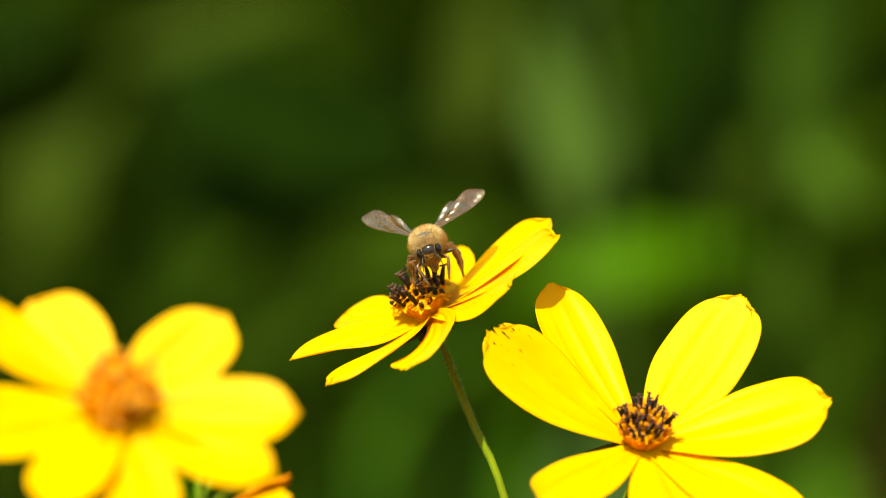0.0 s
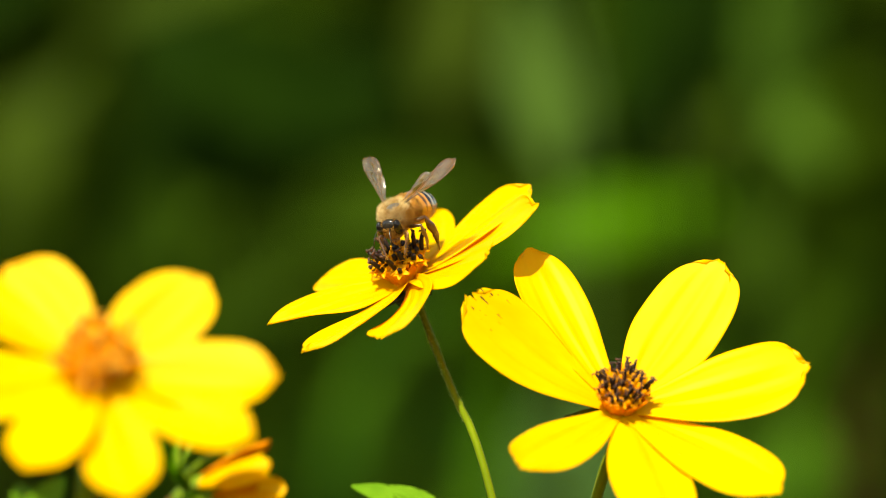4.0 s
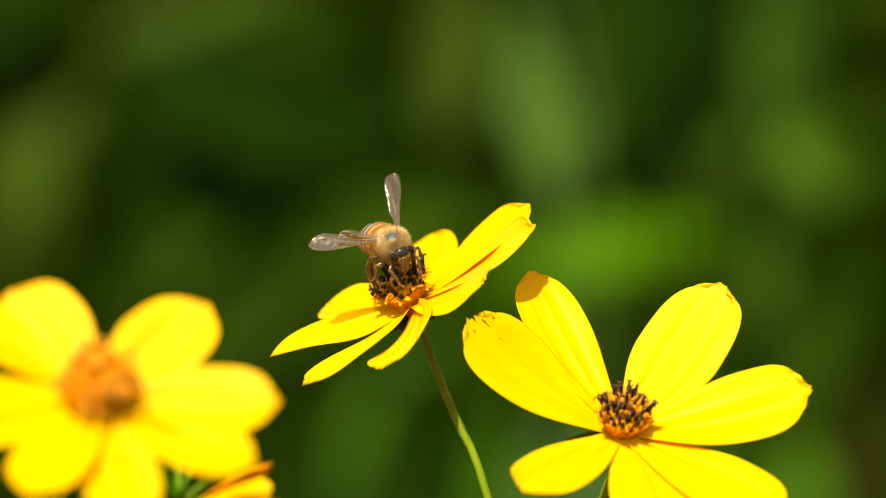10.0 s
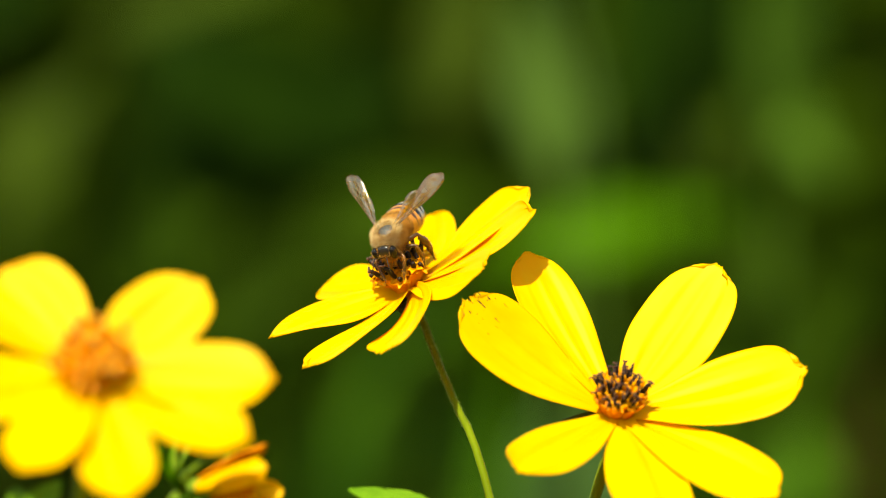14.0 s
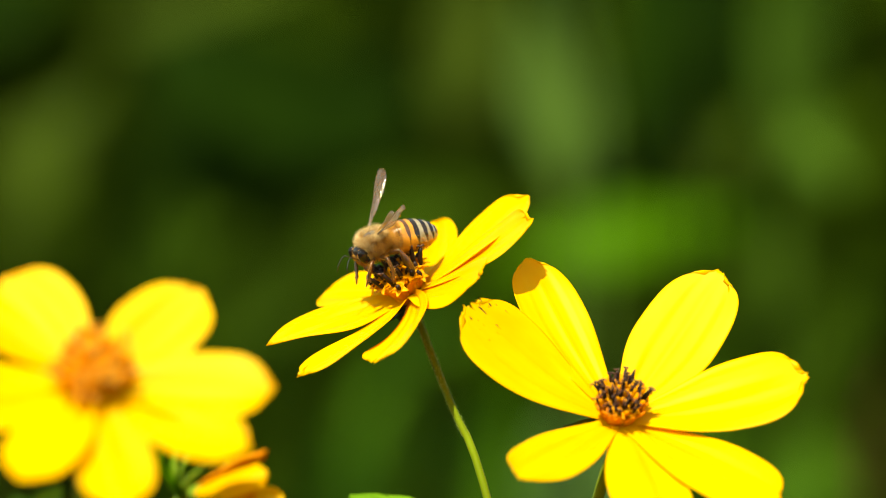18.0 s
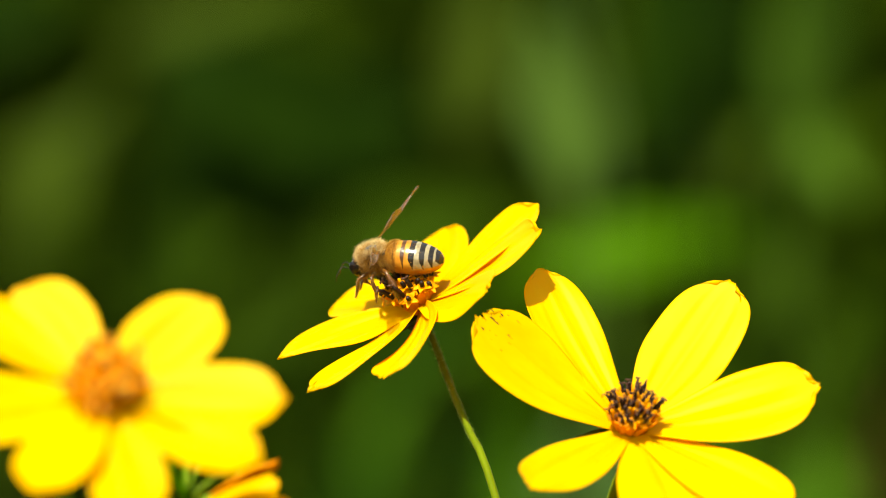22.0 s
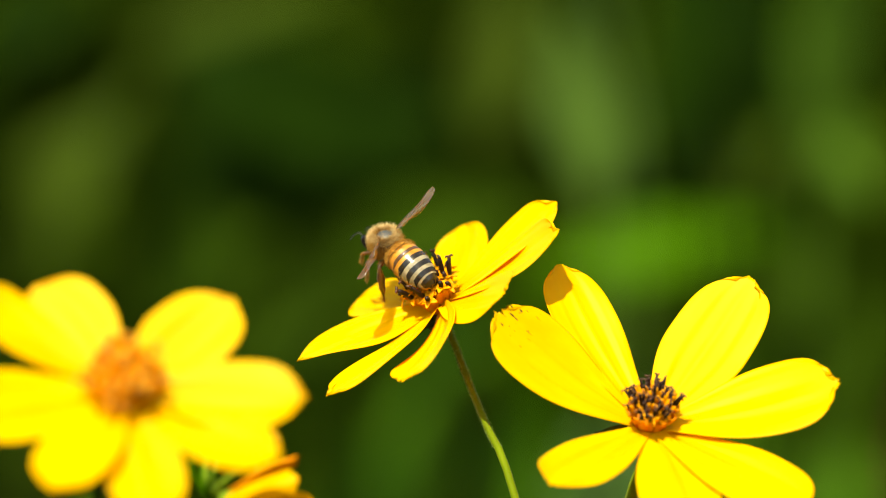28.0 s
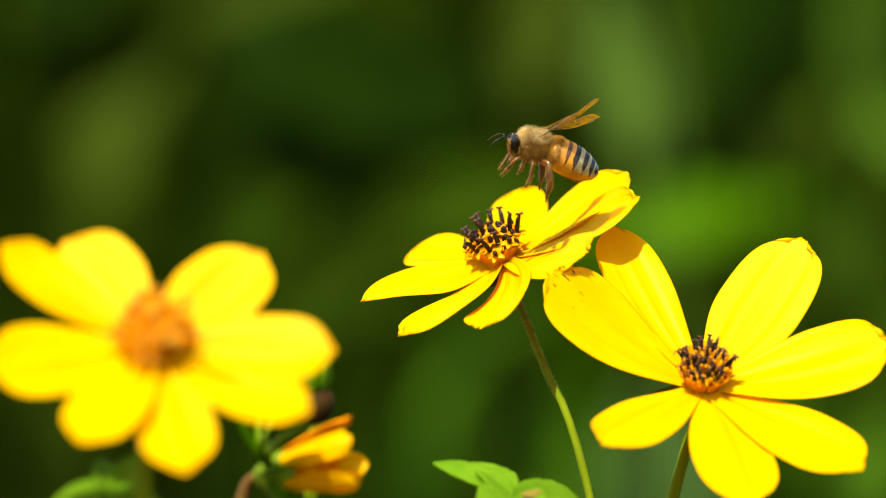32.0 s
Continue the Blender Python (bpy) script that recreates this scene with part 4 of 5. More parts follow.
    tube(bm, [(-1.0 * mm, 0, 0.0), (-1.6 * mm, 0, -0.02 * mm)], [0.7 * mm, 0.7 * mm], 12)
    part("waist", bm, SHELL_DARK, root)
    prof = [(0.0, 0.9), (0.6, 1.6), (1.5, 2.0), (2.7, 2.15), (3.9, 2.10), (5.0, 1.86), (5.9, 1.48), (6.6, 0.98), (7.0, 0.3)]

    def rad(x):
        for (x0, r0), (x1, r1) in zip(prof, prof[1:]):
            if x <= x1:
                t = (x - x0) / (x1 - x0)
                return r0 + (r1 - r0) * t
        return 0.1

    segs = [(0.0, 1.2, AMBER, 0.14), (1.1, 2.5, AMBER, 0.32), (2.4, 3.7, AMBER, 0.52), (3.6, 4.9, CREAM, 0.50), (4.8, 5.9, CREAM, 0.50), (5.8, 7.0, CREAM, 0.72)]
    abdomen = part("abdomen", _abdomen_core(prof, mm), AMBER, root, "banded abdomen")
    abdomen.matrix_basis = pose(-1.35 * mm, 0, 0.05 * mm, 0, -15, 0)
    for x0, x1, mat, dark in segs:
        bm = bmesh.new()
        rows, mats = [], []
        n = 40
        for i in range(n + 1):
            x = x0 + (x1 - x0) * i / n
            r = rad(x) + 0.05 + 0.05 * (i / n)
            rows.append([(-x * mm, r * mm * math.cos(a) * 0.98, r * mm * math.sin(a) * 0.90) for a in (2 * math.pi * k / 72 for k in range(72))])
        rows.append([(-x1 * mm, 0.97 * y, 0.97 * z) for _, y, z in rows[-1]])
        vs = from_grid(bm, rows, True)
        bm.faces.ensure_lookup_table()
        for q, f in enumerate(bm.faces):
            ring, col = q // 72, q % 72
            up = math.sin(2 * math.pi * (col + 0.5) / 72)
            wav = 0.07 * noise.noise((col * 0.12, x0 * 3, 0.5)) - 0.10 * max(0, 0.4 - up)
            k = min(max((up + 0.45) / 0.75, 0), 1)
            f.material_index = 1 if ring >= n * (1 - (dark + wav) * k) and k > 0.1 else (2 if up < -0.25 else 0)
        if x1 >= 7.0:
            bm.faces.new(vs[-1]).material_index = 1
        part("tergite", bm, [mat, BAND_BROWN if x1 < 3 else SHELL_DARK, AMBER], abdomen, "amber ring" if mat is AMBER else "pale ring with a black band")
    me = fur_mesh([((-1.0 * mm, 0, 0), (1.2 * mm, 2.05 * mm, 1.85 * mm), 1.0, lambda n: n.x > -0.3), ((-3.4 * mm, 0, 0), (3.3 * mm, 2.15 * mm, 1.95 * mm), 0.9, lambda n: n.x > -0.6 and (n.z < 0.0 or rng.random() < 0.07))],
                  3600, 0.40 * mm, rng, thick=0.000018, lay=(-0.9, 0, 0))
    tagged(part_mesh("fur", me, FUR, abdomen), kind="stuff")
    # legs
    for sgn in (-1, 1):
        for name, hip, knee, ankle, toe, r in (
            ("front_leg", (0.9, 0.8, -1.4), (2.0, 1.9, -1.7), (2.6, 1.5, -3.2), (3.1, 1.2, -4.2), 0.26),
            ("middle_leg", (0.1, 1.1, -1.5), (0.2, 2.9, -1.5), (0.0, 3.0, -3.3), (0.3, 2.9, -4.6), 0.28),
            ("hind_leg", (-0.8, 1.0, -1.4), (-1.7, 2.6, -1.2), (-2.4, 2.9, -3.5), (-2.6, 2.7, -5.8), 0.38)):
            h, k, a, t = (Vector((p[0], p[1] * sgn, p[2])) * mm for p in (hip, knee, ankle, toe))
            pts = [h, h.lerp(k, 0.5), k, k.lerp(a, 0.15), k.lerp(a, 0.6), a, a.lerp(t, 0.15), a.lerp(t, 0.55), t]
            wide = 1.5 if name == "hind_leg" else 1.0
            r *= 0.80
            rr = [r, r * 1.15, r * 0.75, r * 0.8, r * 1.15 * wide, r * 0.8 * wide, r * 0.9 * wide, r * 0.6, r * 0.25]
            leg = part(name, leg_mesh(pts, [x * mm for x in rr], rng), [LEG, FUR], root, "hairy amber-brown leg")
    # wings
    wings = {}
    for sgn, key in ((1, "left"), (-1, "right")):
        bm = bmesh.new()
        sheet(bm, lambda u, v: wing_outline(u, v * sgn, 8.8 * mm, 2.25 * mm) if sgn > 0 else (lambda p: (p[0], -p[1], p[2]))(wing_outline(u, -v, 8.8 * mm, 2.25 * mm)), 30, 12, 0.00001)
        wing = part("wing", bm, WING, root, "clear brownish forewing with ragged tip")
        lead = [wing_outline(i / 10, 1.0, 8.8 * mm, 2.25 * mm) for i in range(11)]
        veins = [lead, [wing_outline(i / 10, 0.55, 8.8 * mm, 2.25 * mm) for i in range(8)], [wing_outline(i / 10, -0.1 - 0.03 * i, 8.8 * mm, 2.25 * mm) for i in range(9)],
                 [wing_outline(0.45, 0.55 - 0.12 * i, 8.8 * mm, 2.25 * mm) for i in range(7)], [wing_outline(0.68, 0.55 - 0.12 * i, 8.8 * mm, 2.25 * mm) for i in range(9)]]
        for q in veins:
            bm = bmesh.new()
            tube(bm, [(x, y * sgn, z) for x, y, z in q], [0.05 * mm * (1 - 0.5 * i / len(q)) for i in range(len(q))], 5)
            part("wing_vein", bm, VEIN, wing)
        bm = bmesh.new()
        sheet(bm, lambda u, v: (lambda p: (p[0], p[1] * sgn, p[2]))(wing_outline(u, v * sgn, 5.4 * mm, 1.35 * mm)), 20, 8, 0.00001)
        hw = part("hindwing", bm, WING, wing, "shorter hindwing")
        hw.matrix_basis = pose(-0.1 * mm, sgn * -0.30 * mm, -0.10 * mm, sgn * 20, 0, sgn * -5)
        wings[key] = wing
    return root, wings, head


def _abdomen_core(prof, mm):
    bm = bmesh.new()
    tube(bm, [(-x * mm, 0, 0) for x, _ in prof], [r * 0.88 * mm for _, r in prof], 20)
    return bm


honey_bee, bee_wings, bee_head = bee()


# ---- what moves ----
def motions():
    head_of = {k: [c for c in o.children if c.name.startswith("flower_head")][0] for k, o in flowers.items()}
    # the plants sway a little; the bee's weight tips the head of its flower
    walk(flowers["M"], [
    (0, pose(0.03600, -0.00400, 0.00043, 0.0, 0.0, 0.0)), (0.5, pose(0.03600, -0.00400, 0.00067, 0.0, 0.0, 0.0)), (1, pose(0.03600, -0.00400, 0.00061, 0.0, 0.0, 0.0)), (1.5, pose(0.03600, -0.00400, 0.00049, 0.0, 0.0, 0.0)), (2, pose(0.03600, -0.00400, 0.00054, 0.0, 0.0, 0.0)), (2.5, pose(0.03600, -0.00400, 0.00068, 0.0, 0.0, 0.0)), (3, pose(0.03600, -0.00400, 0.00063, 0.0, 0.1, 0.0)), (3.5, pose(0.03600, -0.00400, 0.00047, 0.0, 0.0, 0.0)), (4, pose(0.03600, -0.00400, 0.00043, 0.0, 0.0, 0.0)), (4.5, pose(0.03600, -0.00400, 0.00051, 0.0, 0.1, 0.0)), (6.5, pose(0.03600, -0.00400, 0.00046, 0.0, 0.0, 0.0)), (7, pose(0.03600, -0.00400, 0.00044, 0.0, 0.0, 0.0)), (7.5, pose(0.03600, -0.00400, 0.00037, 0.0, 0.0, 0.0)), (8, pose(0.03600, -0.00400, 0.00022, 0.0, 0.0, 0.0)), (8.5, pose(0.03600, -0.00400, 0.00040, 0.0, 0.0, 0.0)), (9, pose(0.03600, -0.00400, 0.00065, 0.0, 0.0, 0.0)), (9.5, pose(0.03600, -0.00400, 0.00054, 0.0, 0.0, 0.0)), (10, pose(0.03600, -0.00400, 0.00037, 0.0, -0.0, 0.0)), (10.5, pose(0.03600, -0.00400, 0.00026, 0.0, 0.0, 0.0)), (11, pose(0.03600, -0.00400, 0.00046, 0.0, 0.0, 0.0)), (11.5, pose(0.03600, -0.00400, 0.00029, 0.0, 0.0, 0.0)), (12, pose(0.03600, -0.00400, 0.00041, 0.0, 0.0, 0.0)), (12.5, pose(0.03600, -0.00400, 0.00034, 0.0, -0.0, 0.0)), (13, pose(0.03600, -0.00400, 0.00027, 0.0, -0.0, 0.0)), (13.5, pose(0.03600, -0.00400, 0.00033, 0.0, -0.0, 0.0)), (15.5, pose(0.03600, -0.00400, 0.00011, 0.0, 0.1, 0.0)), (16, pose(0.03600, -0.00400, 0.00031, 0.0, 0.0, 0.0)), (16.5, pose(0.03600, -0.00400, 0.00031, 0.0, 0.0, 0.0)), (17, pose(0.03600, -0.00400, 0.00003, 0.0, 0.0, 0.0)), (17.5, pose(0.03600, -0.00400, -0.00009, 0.0, -0.0, 0.0)), (18, pose(0.03600, -0.00400, -0.00005, 0.0, 0.0, 0.0)), (18.5, pose(0.03600, -0.00400, 0.00001, 0.0, 0.0, 0.0)), (19, pose(0.03600, -0.00400, 0.00003, 0.0, -0.0, 0.0)), (19.5, pose(0.03600, -0.00400, 0.00005, 0.0, -0.0, 0.0)), (20, pose(0.03600, -0.00400, -0.00000, 0.0, -0.0, 0.0)), (20.5, pose(0.03600, -0.00400, -0.00028, 0.0, -0.0, 0.0)), (21, pose(0.03600, -0.00400, -0.00017, 0.0, -0.0, 0.0)), (21.5, pose(0.03600, -0.00400, -0.00023, 0.0, -0.0, 0.0)), (22, pose(0.03600, -0.00400, -0.00028, 0.0, -0.0, 0.0)), (22.5, pose(0.03600, -0.00400, -0.00042, 0.0, -0.0, 0.0)), (23, pose(0.03600, -0.00400, -0.00034, 0.0, -0.0, 0.0)), (23.5, pose(0.03600, -0.00400, -0.00046, 0.0, -0.0, 0.0)), (24, pose(0.03600, -0.00400, -0.00037, 0.0, -0.0, 0.0)), (24.5, pose(0.03600, -0.00400, -0.00030, 0.0, -0.0, 0.0)), (25, pose(0.03600, -0.00400, -0.00031, 0.0, -0.0, 0.0)), (25.5, pose(0.03600, -0.00400, -0.00051, 0.0, -0.0, 0.0)), (27.5, pose(0.03600, -0.00400, -0.00068, 0.0, -0.0, 0.0)), (28, pose(0.03600, -0.00400, -0.00065, 0.0, -0.0, 0.0)), (28.5, pose(0.03600, -0.00400, -0.00072, 0.0, -0.0, 0.0)), (29, pose(0.03600, -0.00400, -0.00064, 0.0, -0.0, 0.0)), (29.5, pose(0.03600, -0.00400, -0.00069, 0.0, -0.0, 0.0)), (30, pose(0.03600, -0.00400, -0.00070, 0.0, -0.0, 0.0)), (30.5, pose(0.03600, -0.00400, -0.00068, 0.0, -0.0, 0.0)), (31, pose(0.03600, -0.00400, -0.00059, 0.0, -0.0, 0.0)), (31.5, pose(0.03600, -0.00400, -0.00068, 0.0, 0.0, 0.0)), (32, pose(0.03600, -0.00400, 0.00021, 0.0, 0.1, 0.0))])
    walk(head_of["M"], [
        (0, pose(-0.03704, 0.02100, 0.79447, 21.0, -21.1, -7.1)), (0.5, pose(-0.03704, 0.02100, 0.79447, 20.8, -20.0, -6.4)), (1, pose(-0.03704, 0.02100, 0.79447, 20.9, -20.8, -6.6)),
        (1.5, pose(-0.03703, 0.02100, 0.79447, 21.0, -21.1, -6.9)), (2, pose(-0.03702, 0.02100, 0.79447, 21.3, -20.5, -7.0)), (2.5, pose(-0.03702, 0.02100, 0.79446, 21.4, -19.7, -6.6)),
        (3, pose(-0.03701, 0.02100, 0.79446, 21.4, -19.1, -6.9)), (3.5, pose(-0.03700, 0.02100, 0.79446, 22.3, -20.5, -8.4)), (4, pose(-0.03699, 0.02100, 0.79446, 22.3, -20.2, -8.4)),
        (4.5, pose(-0.03698, 0.02100, 0.79446, 21.6, -19.3, -7.5)), (6.5, pose(-0.03695, 0.02100, 0.79445, 23.9, -20.9, -9.4)), (7, pose(-0.03694, 0.02100, 0.79445, 24.6, -21.3, -10.1)),
        (7.5, pose(-0.03693, 0.02100, 0.79444, 25.4, -21.2, -9.7)), (8, pose(-0.03692, 0.02100, 0.79444, 25.3, -21.5, -9.8)), (8.5, pose(-0.03691, 0.02100, 0.79443, 24.6, -21.5, -10.3)),
        (9, pose(-0.03690, 0.02100, 0.79441, 24.4, -21.1, -10.1)), (9.5, pose(-0.03688, 0.02100, 0.79440, 25.2, -21.6, -9.6)), (10, pose(-0.03687, 0.02100, 0.79438, 24.5, -22.3, -11.3)),
        (10.5, pose(-0.03686, 0.02100, 0.79436, 23.9, -22.7, -10.8)), (11, pose(-0.03684, 0.02100, 0.79435, 23.6, -21.4, -9.6)), (11.5, pose(-0.03683, 0.02100, 0.79433, 24.5, -22.3, -10.5)),
        (12, pose(-0.03681, 0.02100, 0.79432, 24.2, -22.0, -10.2)), (12.5, pose(-0.03680, 0.02100, 0.79430, 24.9, -22.2, -10.3)), (13, pose(-0.03679, 0.02100, 0.79429, 26.3, -22.8, -11.1)),
        (13.5, pose(-0.03677, 0.02100, 0.79427, 26.2, -22.3, -11.4)), (15.5, pose(-0.03672, 0.02100, 0.79421, 23.4, -19.7, -8.9)), (16, pose(-0.03670, 0.02100, 0.79419, 24.7, -20.7, -11.4)),
        (16.5, pose(-0.03673, 0.02100, 0.79426, 24.6, -20.3, -11.0)), (17, pose(-0.03675, 0.02100, 0.79432, 25.8, -20.9, -12.4)), (17.5, pose(-0.03678, 0.02100, 0.79438, 26.2, -21.1, -13.3)),
        (18, pose(-0.03680, 0.02100, 0.79444, 25.9, -21.1, -12.5)), (18.5, pose(-0.03682, 0.02100, 0.79451, 26.5, -20.3, -13.3)), (19, pose(-0.03685, 0.02100, 0.79457, 26.8, -21.2, -14.4)),
        (19.5, pose(-0.03687, 0.02100, 0.79463, 27.6, -21.0, -12.3)), (20, pose(-0.03690, 0.02100, 0.79470, 28.4, -20.7, -14.3)), (20.5, pose(-0.03690, 0.02100, 0.79470, 28.6, -21.2, -15.4)),
        (21, pose(-0.03690, 0.02100, 0.79470, 28.0, -21.1, -14.0)), (21.5, pose(-0.03690, 0.02100, 0.79470, 29.2, -21.4, -15.0)), (22, pose(-0.03690, 0.02100, 0.79470, 28.1, -21.5, -14.5)),
        (22.5, pose(-0.03690, 0.02100, 0.79470, 28.9, -21.2, -15.3)), (23, pose(-0.03690, 0.02100, 0.79470, 28.5, -21.8, -16.2)), (23.5, pose(-0.03690, 0.02100, 0.79470, 29.1, -22.0, -15.4)),
        (24, pose(-0.03690, 0.02100, 0.79470, 30.1, -21.8, -16.6)), (24.5, pose(-0.03690, 0.02100, 0.79470, 29.7, -21.7, -15.5)), (25, pose(-0.03690, 0.02100, 0.79470, 29.3, -21.6, -16.3)),
        (25.5, pose(-0.03690, 0.02100, 0.79470, 29.3, -21.6, -16.6)), (27.5, pose(-0.03690, 0.02100, 0.79470, 29.4, -22.2, -16.6)), (28, pose(-0.03690, 0.02100, 0.79470, 29.8, -21.8, -15.7)),
        (28.5, pose(-0.03690, 0.02100, 0.79470, 29.2, -21.9, -16.0)), (29, pose(-0.03690, 0.02100, 0.79470, 28.2, -22.1, -15.6)), (29.5, pose(-0.03690, 0.02100, 0.79470, 27.6, -22.1, -15.4)),
        (30, pose(-0.03690, 0.02100, 0.79470, 28.0, -21.9, -15.6)), (30.5, pose(-0.03690, 0.02100, 0.79470, 28.3, -21.6, -16.1)), (31, pose(-0.03690, 0.02100, 0.79470, 28.8, -21.1, -16.1)),
        (31.5, pose(-0.03704, 0.02100, 0.79427, 28.6, -20.0, -11.2)), (32, pose(-0.03704, 0.02100, 0.79427, 26.0, -16.5, -6.3))])
    walk(flowers["L"], [
    (0, pose(-0.03000, -0.05000, 0.00009, 0.0, -0.0, 0.0)), (0.5, pose(-0.03000, -0.05000, 0.00020, 0.0, -0.1, 0.0)), (1, pose(-0.03000, -0.05000, -0.00020, 0.0, -0.1, 0.0)), (1.5,
    pose(-0.03000, -0.05000, -0.00044, 0.0, 0.0, 0.0)), (2, pose(-0.03000, -0.05000, 0.00005, 0.0, -0.0, 0.0)), (2.5, pose(-0.03000, -0.05000, -0.00026, 0.0, -0.1, 0.0)), (3,
    pose(-0.03000, -0.05000, -0.00012, 0.0, -0.1, 0.0)), (3.5, pose(-0.03000, -0.05000, 0.00027, 0.0, -0.0, 0.0)), (4, pose(-0.03000, -0.05000, 0.00041, 0.0, -0.0, 0.0)), (4.5,
    pose(-0.03000, -0.05000, -0.00001, 0.0, -0.0, 0.0)), (6.5, pose(-0.03000, -0.05000, -0.00014, 0.0, 0.0, 0.0)), (7, pose(-0.03000, -0.05000, 0.00013, 0.0, -0.0, 0.0)), (7.5,
    pose(-0.03000, -0.05000, 0.00066, 0.0, -0.0, 0.0)), (8, pose(-0.03000, -0.05000, 0.00017, 0.0, 0.0, 0.0)), (8.5, pose(-0.03000, -0.05000, -0.00037, 0.0, 0.0, 0.0)), (9,
    pose(-0.03000, -0.05000, 0.00021, 0.0, -0.1, 0.0)), (9.5, pose(-0.03000, -0.05000, 0.00078, 0.0, -0.1, 0.0)), (10, pose(-0.03000, -0.05000, -0.00001, 0.0, 0.0, 0.0)), (10.5,
    pose(-0.03000, -0.05000, -0.00029, 0.0, 0.0, 0.0)), (11, pose(-0.03000, -0.05000, 0.00015, 0.0, -0.0, 0.0)), (11.5, pose(-0.03000, -0.05000, 0.00050, 0.0, -0.0, 0.0)), (12,
    pose(-0.03000, -0.05000, 0.00009, 0.0, 0.0, 0.0)), (12.5, pose(-0.03000, -0.05000, 0.00002, 0.0, 0.0, 0.0)), (13, pose(-0.03000, -0.05000, 0.00028, 0.0, -0.0, 0.0)), (13.5,
    pose(-0.03000, -0.05000, 0.00043, 0.0, -0.0, 0.0)), (15.5, pose(-0.03000, -0.05000, 0.00055, 0.0, -0.0, 0.0)), (16, pose(-0.03000, -0.05000, 0.00030, 0.0, -0.0, 0.0)), (16.5,
    pose(-0.03000, -0.05000, -0.00005, 0.0, -0.0, 0.0)), (17, pose(-0.03000, -0.05000, -0.00027, 0.0, 0.0, 0.0)), (17.5, pose(-0.03000, -0.05000, 0.00001, 0.0, 0.0, 0.0)), (18,
    pose(-0.03000, -0.05000, 0.00013, 0.0, -0.0, 0.0)), (18.5, pose(-0.03000, -0.05000, -0.00018, 0.0, 0.0, 0.0)), (19, pose(-0.03000, -0.05000, 0.00051, 0.0, -0.0, 0.0)), (19.5,
    pose(-0.03000, -0.05000, 0.00044, 0.0, -0.0, 0.0)), (20, pose(-0.03000, -0.05000, 0.00000, 0.0, 0.0, 0.0)), (20.5, pose(-0.03000, -0.05000, -0.00026, 0.0, 0.0, 0.0)), (21,
    pose(-0.03000, -0.05000, 0.00009, 0.0, 0.0, 0.0)), (21.5, pose(-0.03000, -0.05000, 0.00049, 0.0, -0.0, 0.0)), (22, pose(-0.03000, -0.05000, -0.00002, 0.0, 0.0, 0.0)), (22.5,
    pose(-0.03000, -0.05000, -0.00031, 0.0, 0.0, 0.0)), (23, pose(-0.03000, -0.05000, 0.00025, 0.0, -0.0, 0.0)), (23.5, pose(-0.03000, -0.05000, 0.00015, 0.0, 0.0, 0.0)), (24,
    pose(-0.03000, -0.05000, -0.00023, 0.0, 0.0, 0.0)), (24.5, pose(-0.03000, -0.05000, 0.00027, 0.0, -0.0, 0.0)), (25, pose(-0.03000, -0.05000, 0.00036, 0.0, -0.0, 0.0)), (25.5,
    pose(-0.03000, -0.05000, -0.00003, 0.0, 0.0, 0.0)), (27.5, pose(-0.03000, -0.05000, -0.00021, 0.0, 0.0, 0.0)), (28, pose(-0.03000, -0.05000, -0.00027, 0.0, 0.0, 0.0)), (28.5,
    pose(-0.03000, -0.05000, 0.00009, 0.0, -0.0, 0.0)), (29, pose(-0.03000, -0.05000, 0.00021, 0.0, -0.0, 0.0)), (29.5, pose(-0.03000, -0.05000, -0.00034, 0.0, 0.0, 0.0)), (30,
    pose(-0.03000, -0.05000, -0.00026, 0.0, 0.0, 0.0)), (30.5, pose(-0.03000, -0.05000, -0.00016, 0.0, -0.0, 0.0)), (31, pose(-0.03000, -0.05000, 0.00009, 0.0, -0.0, 0.0)), (31.5,
    pose(-0.03000, -0.05000, -0.00022, 0.0, 0.0, 0.0)), (32, pose(-0.03000, -0.05000, 0.00035, 0.0, -0.2, 0.0))])
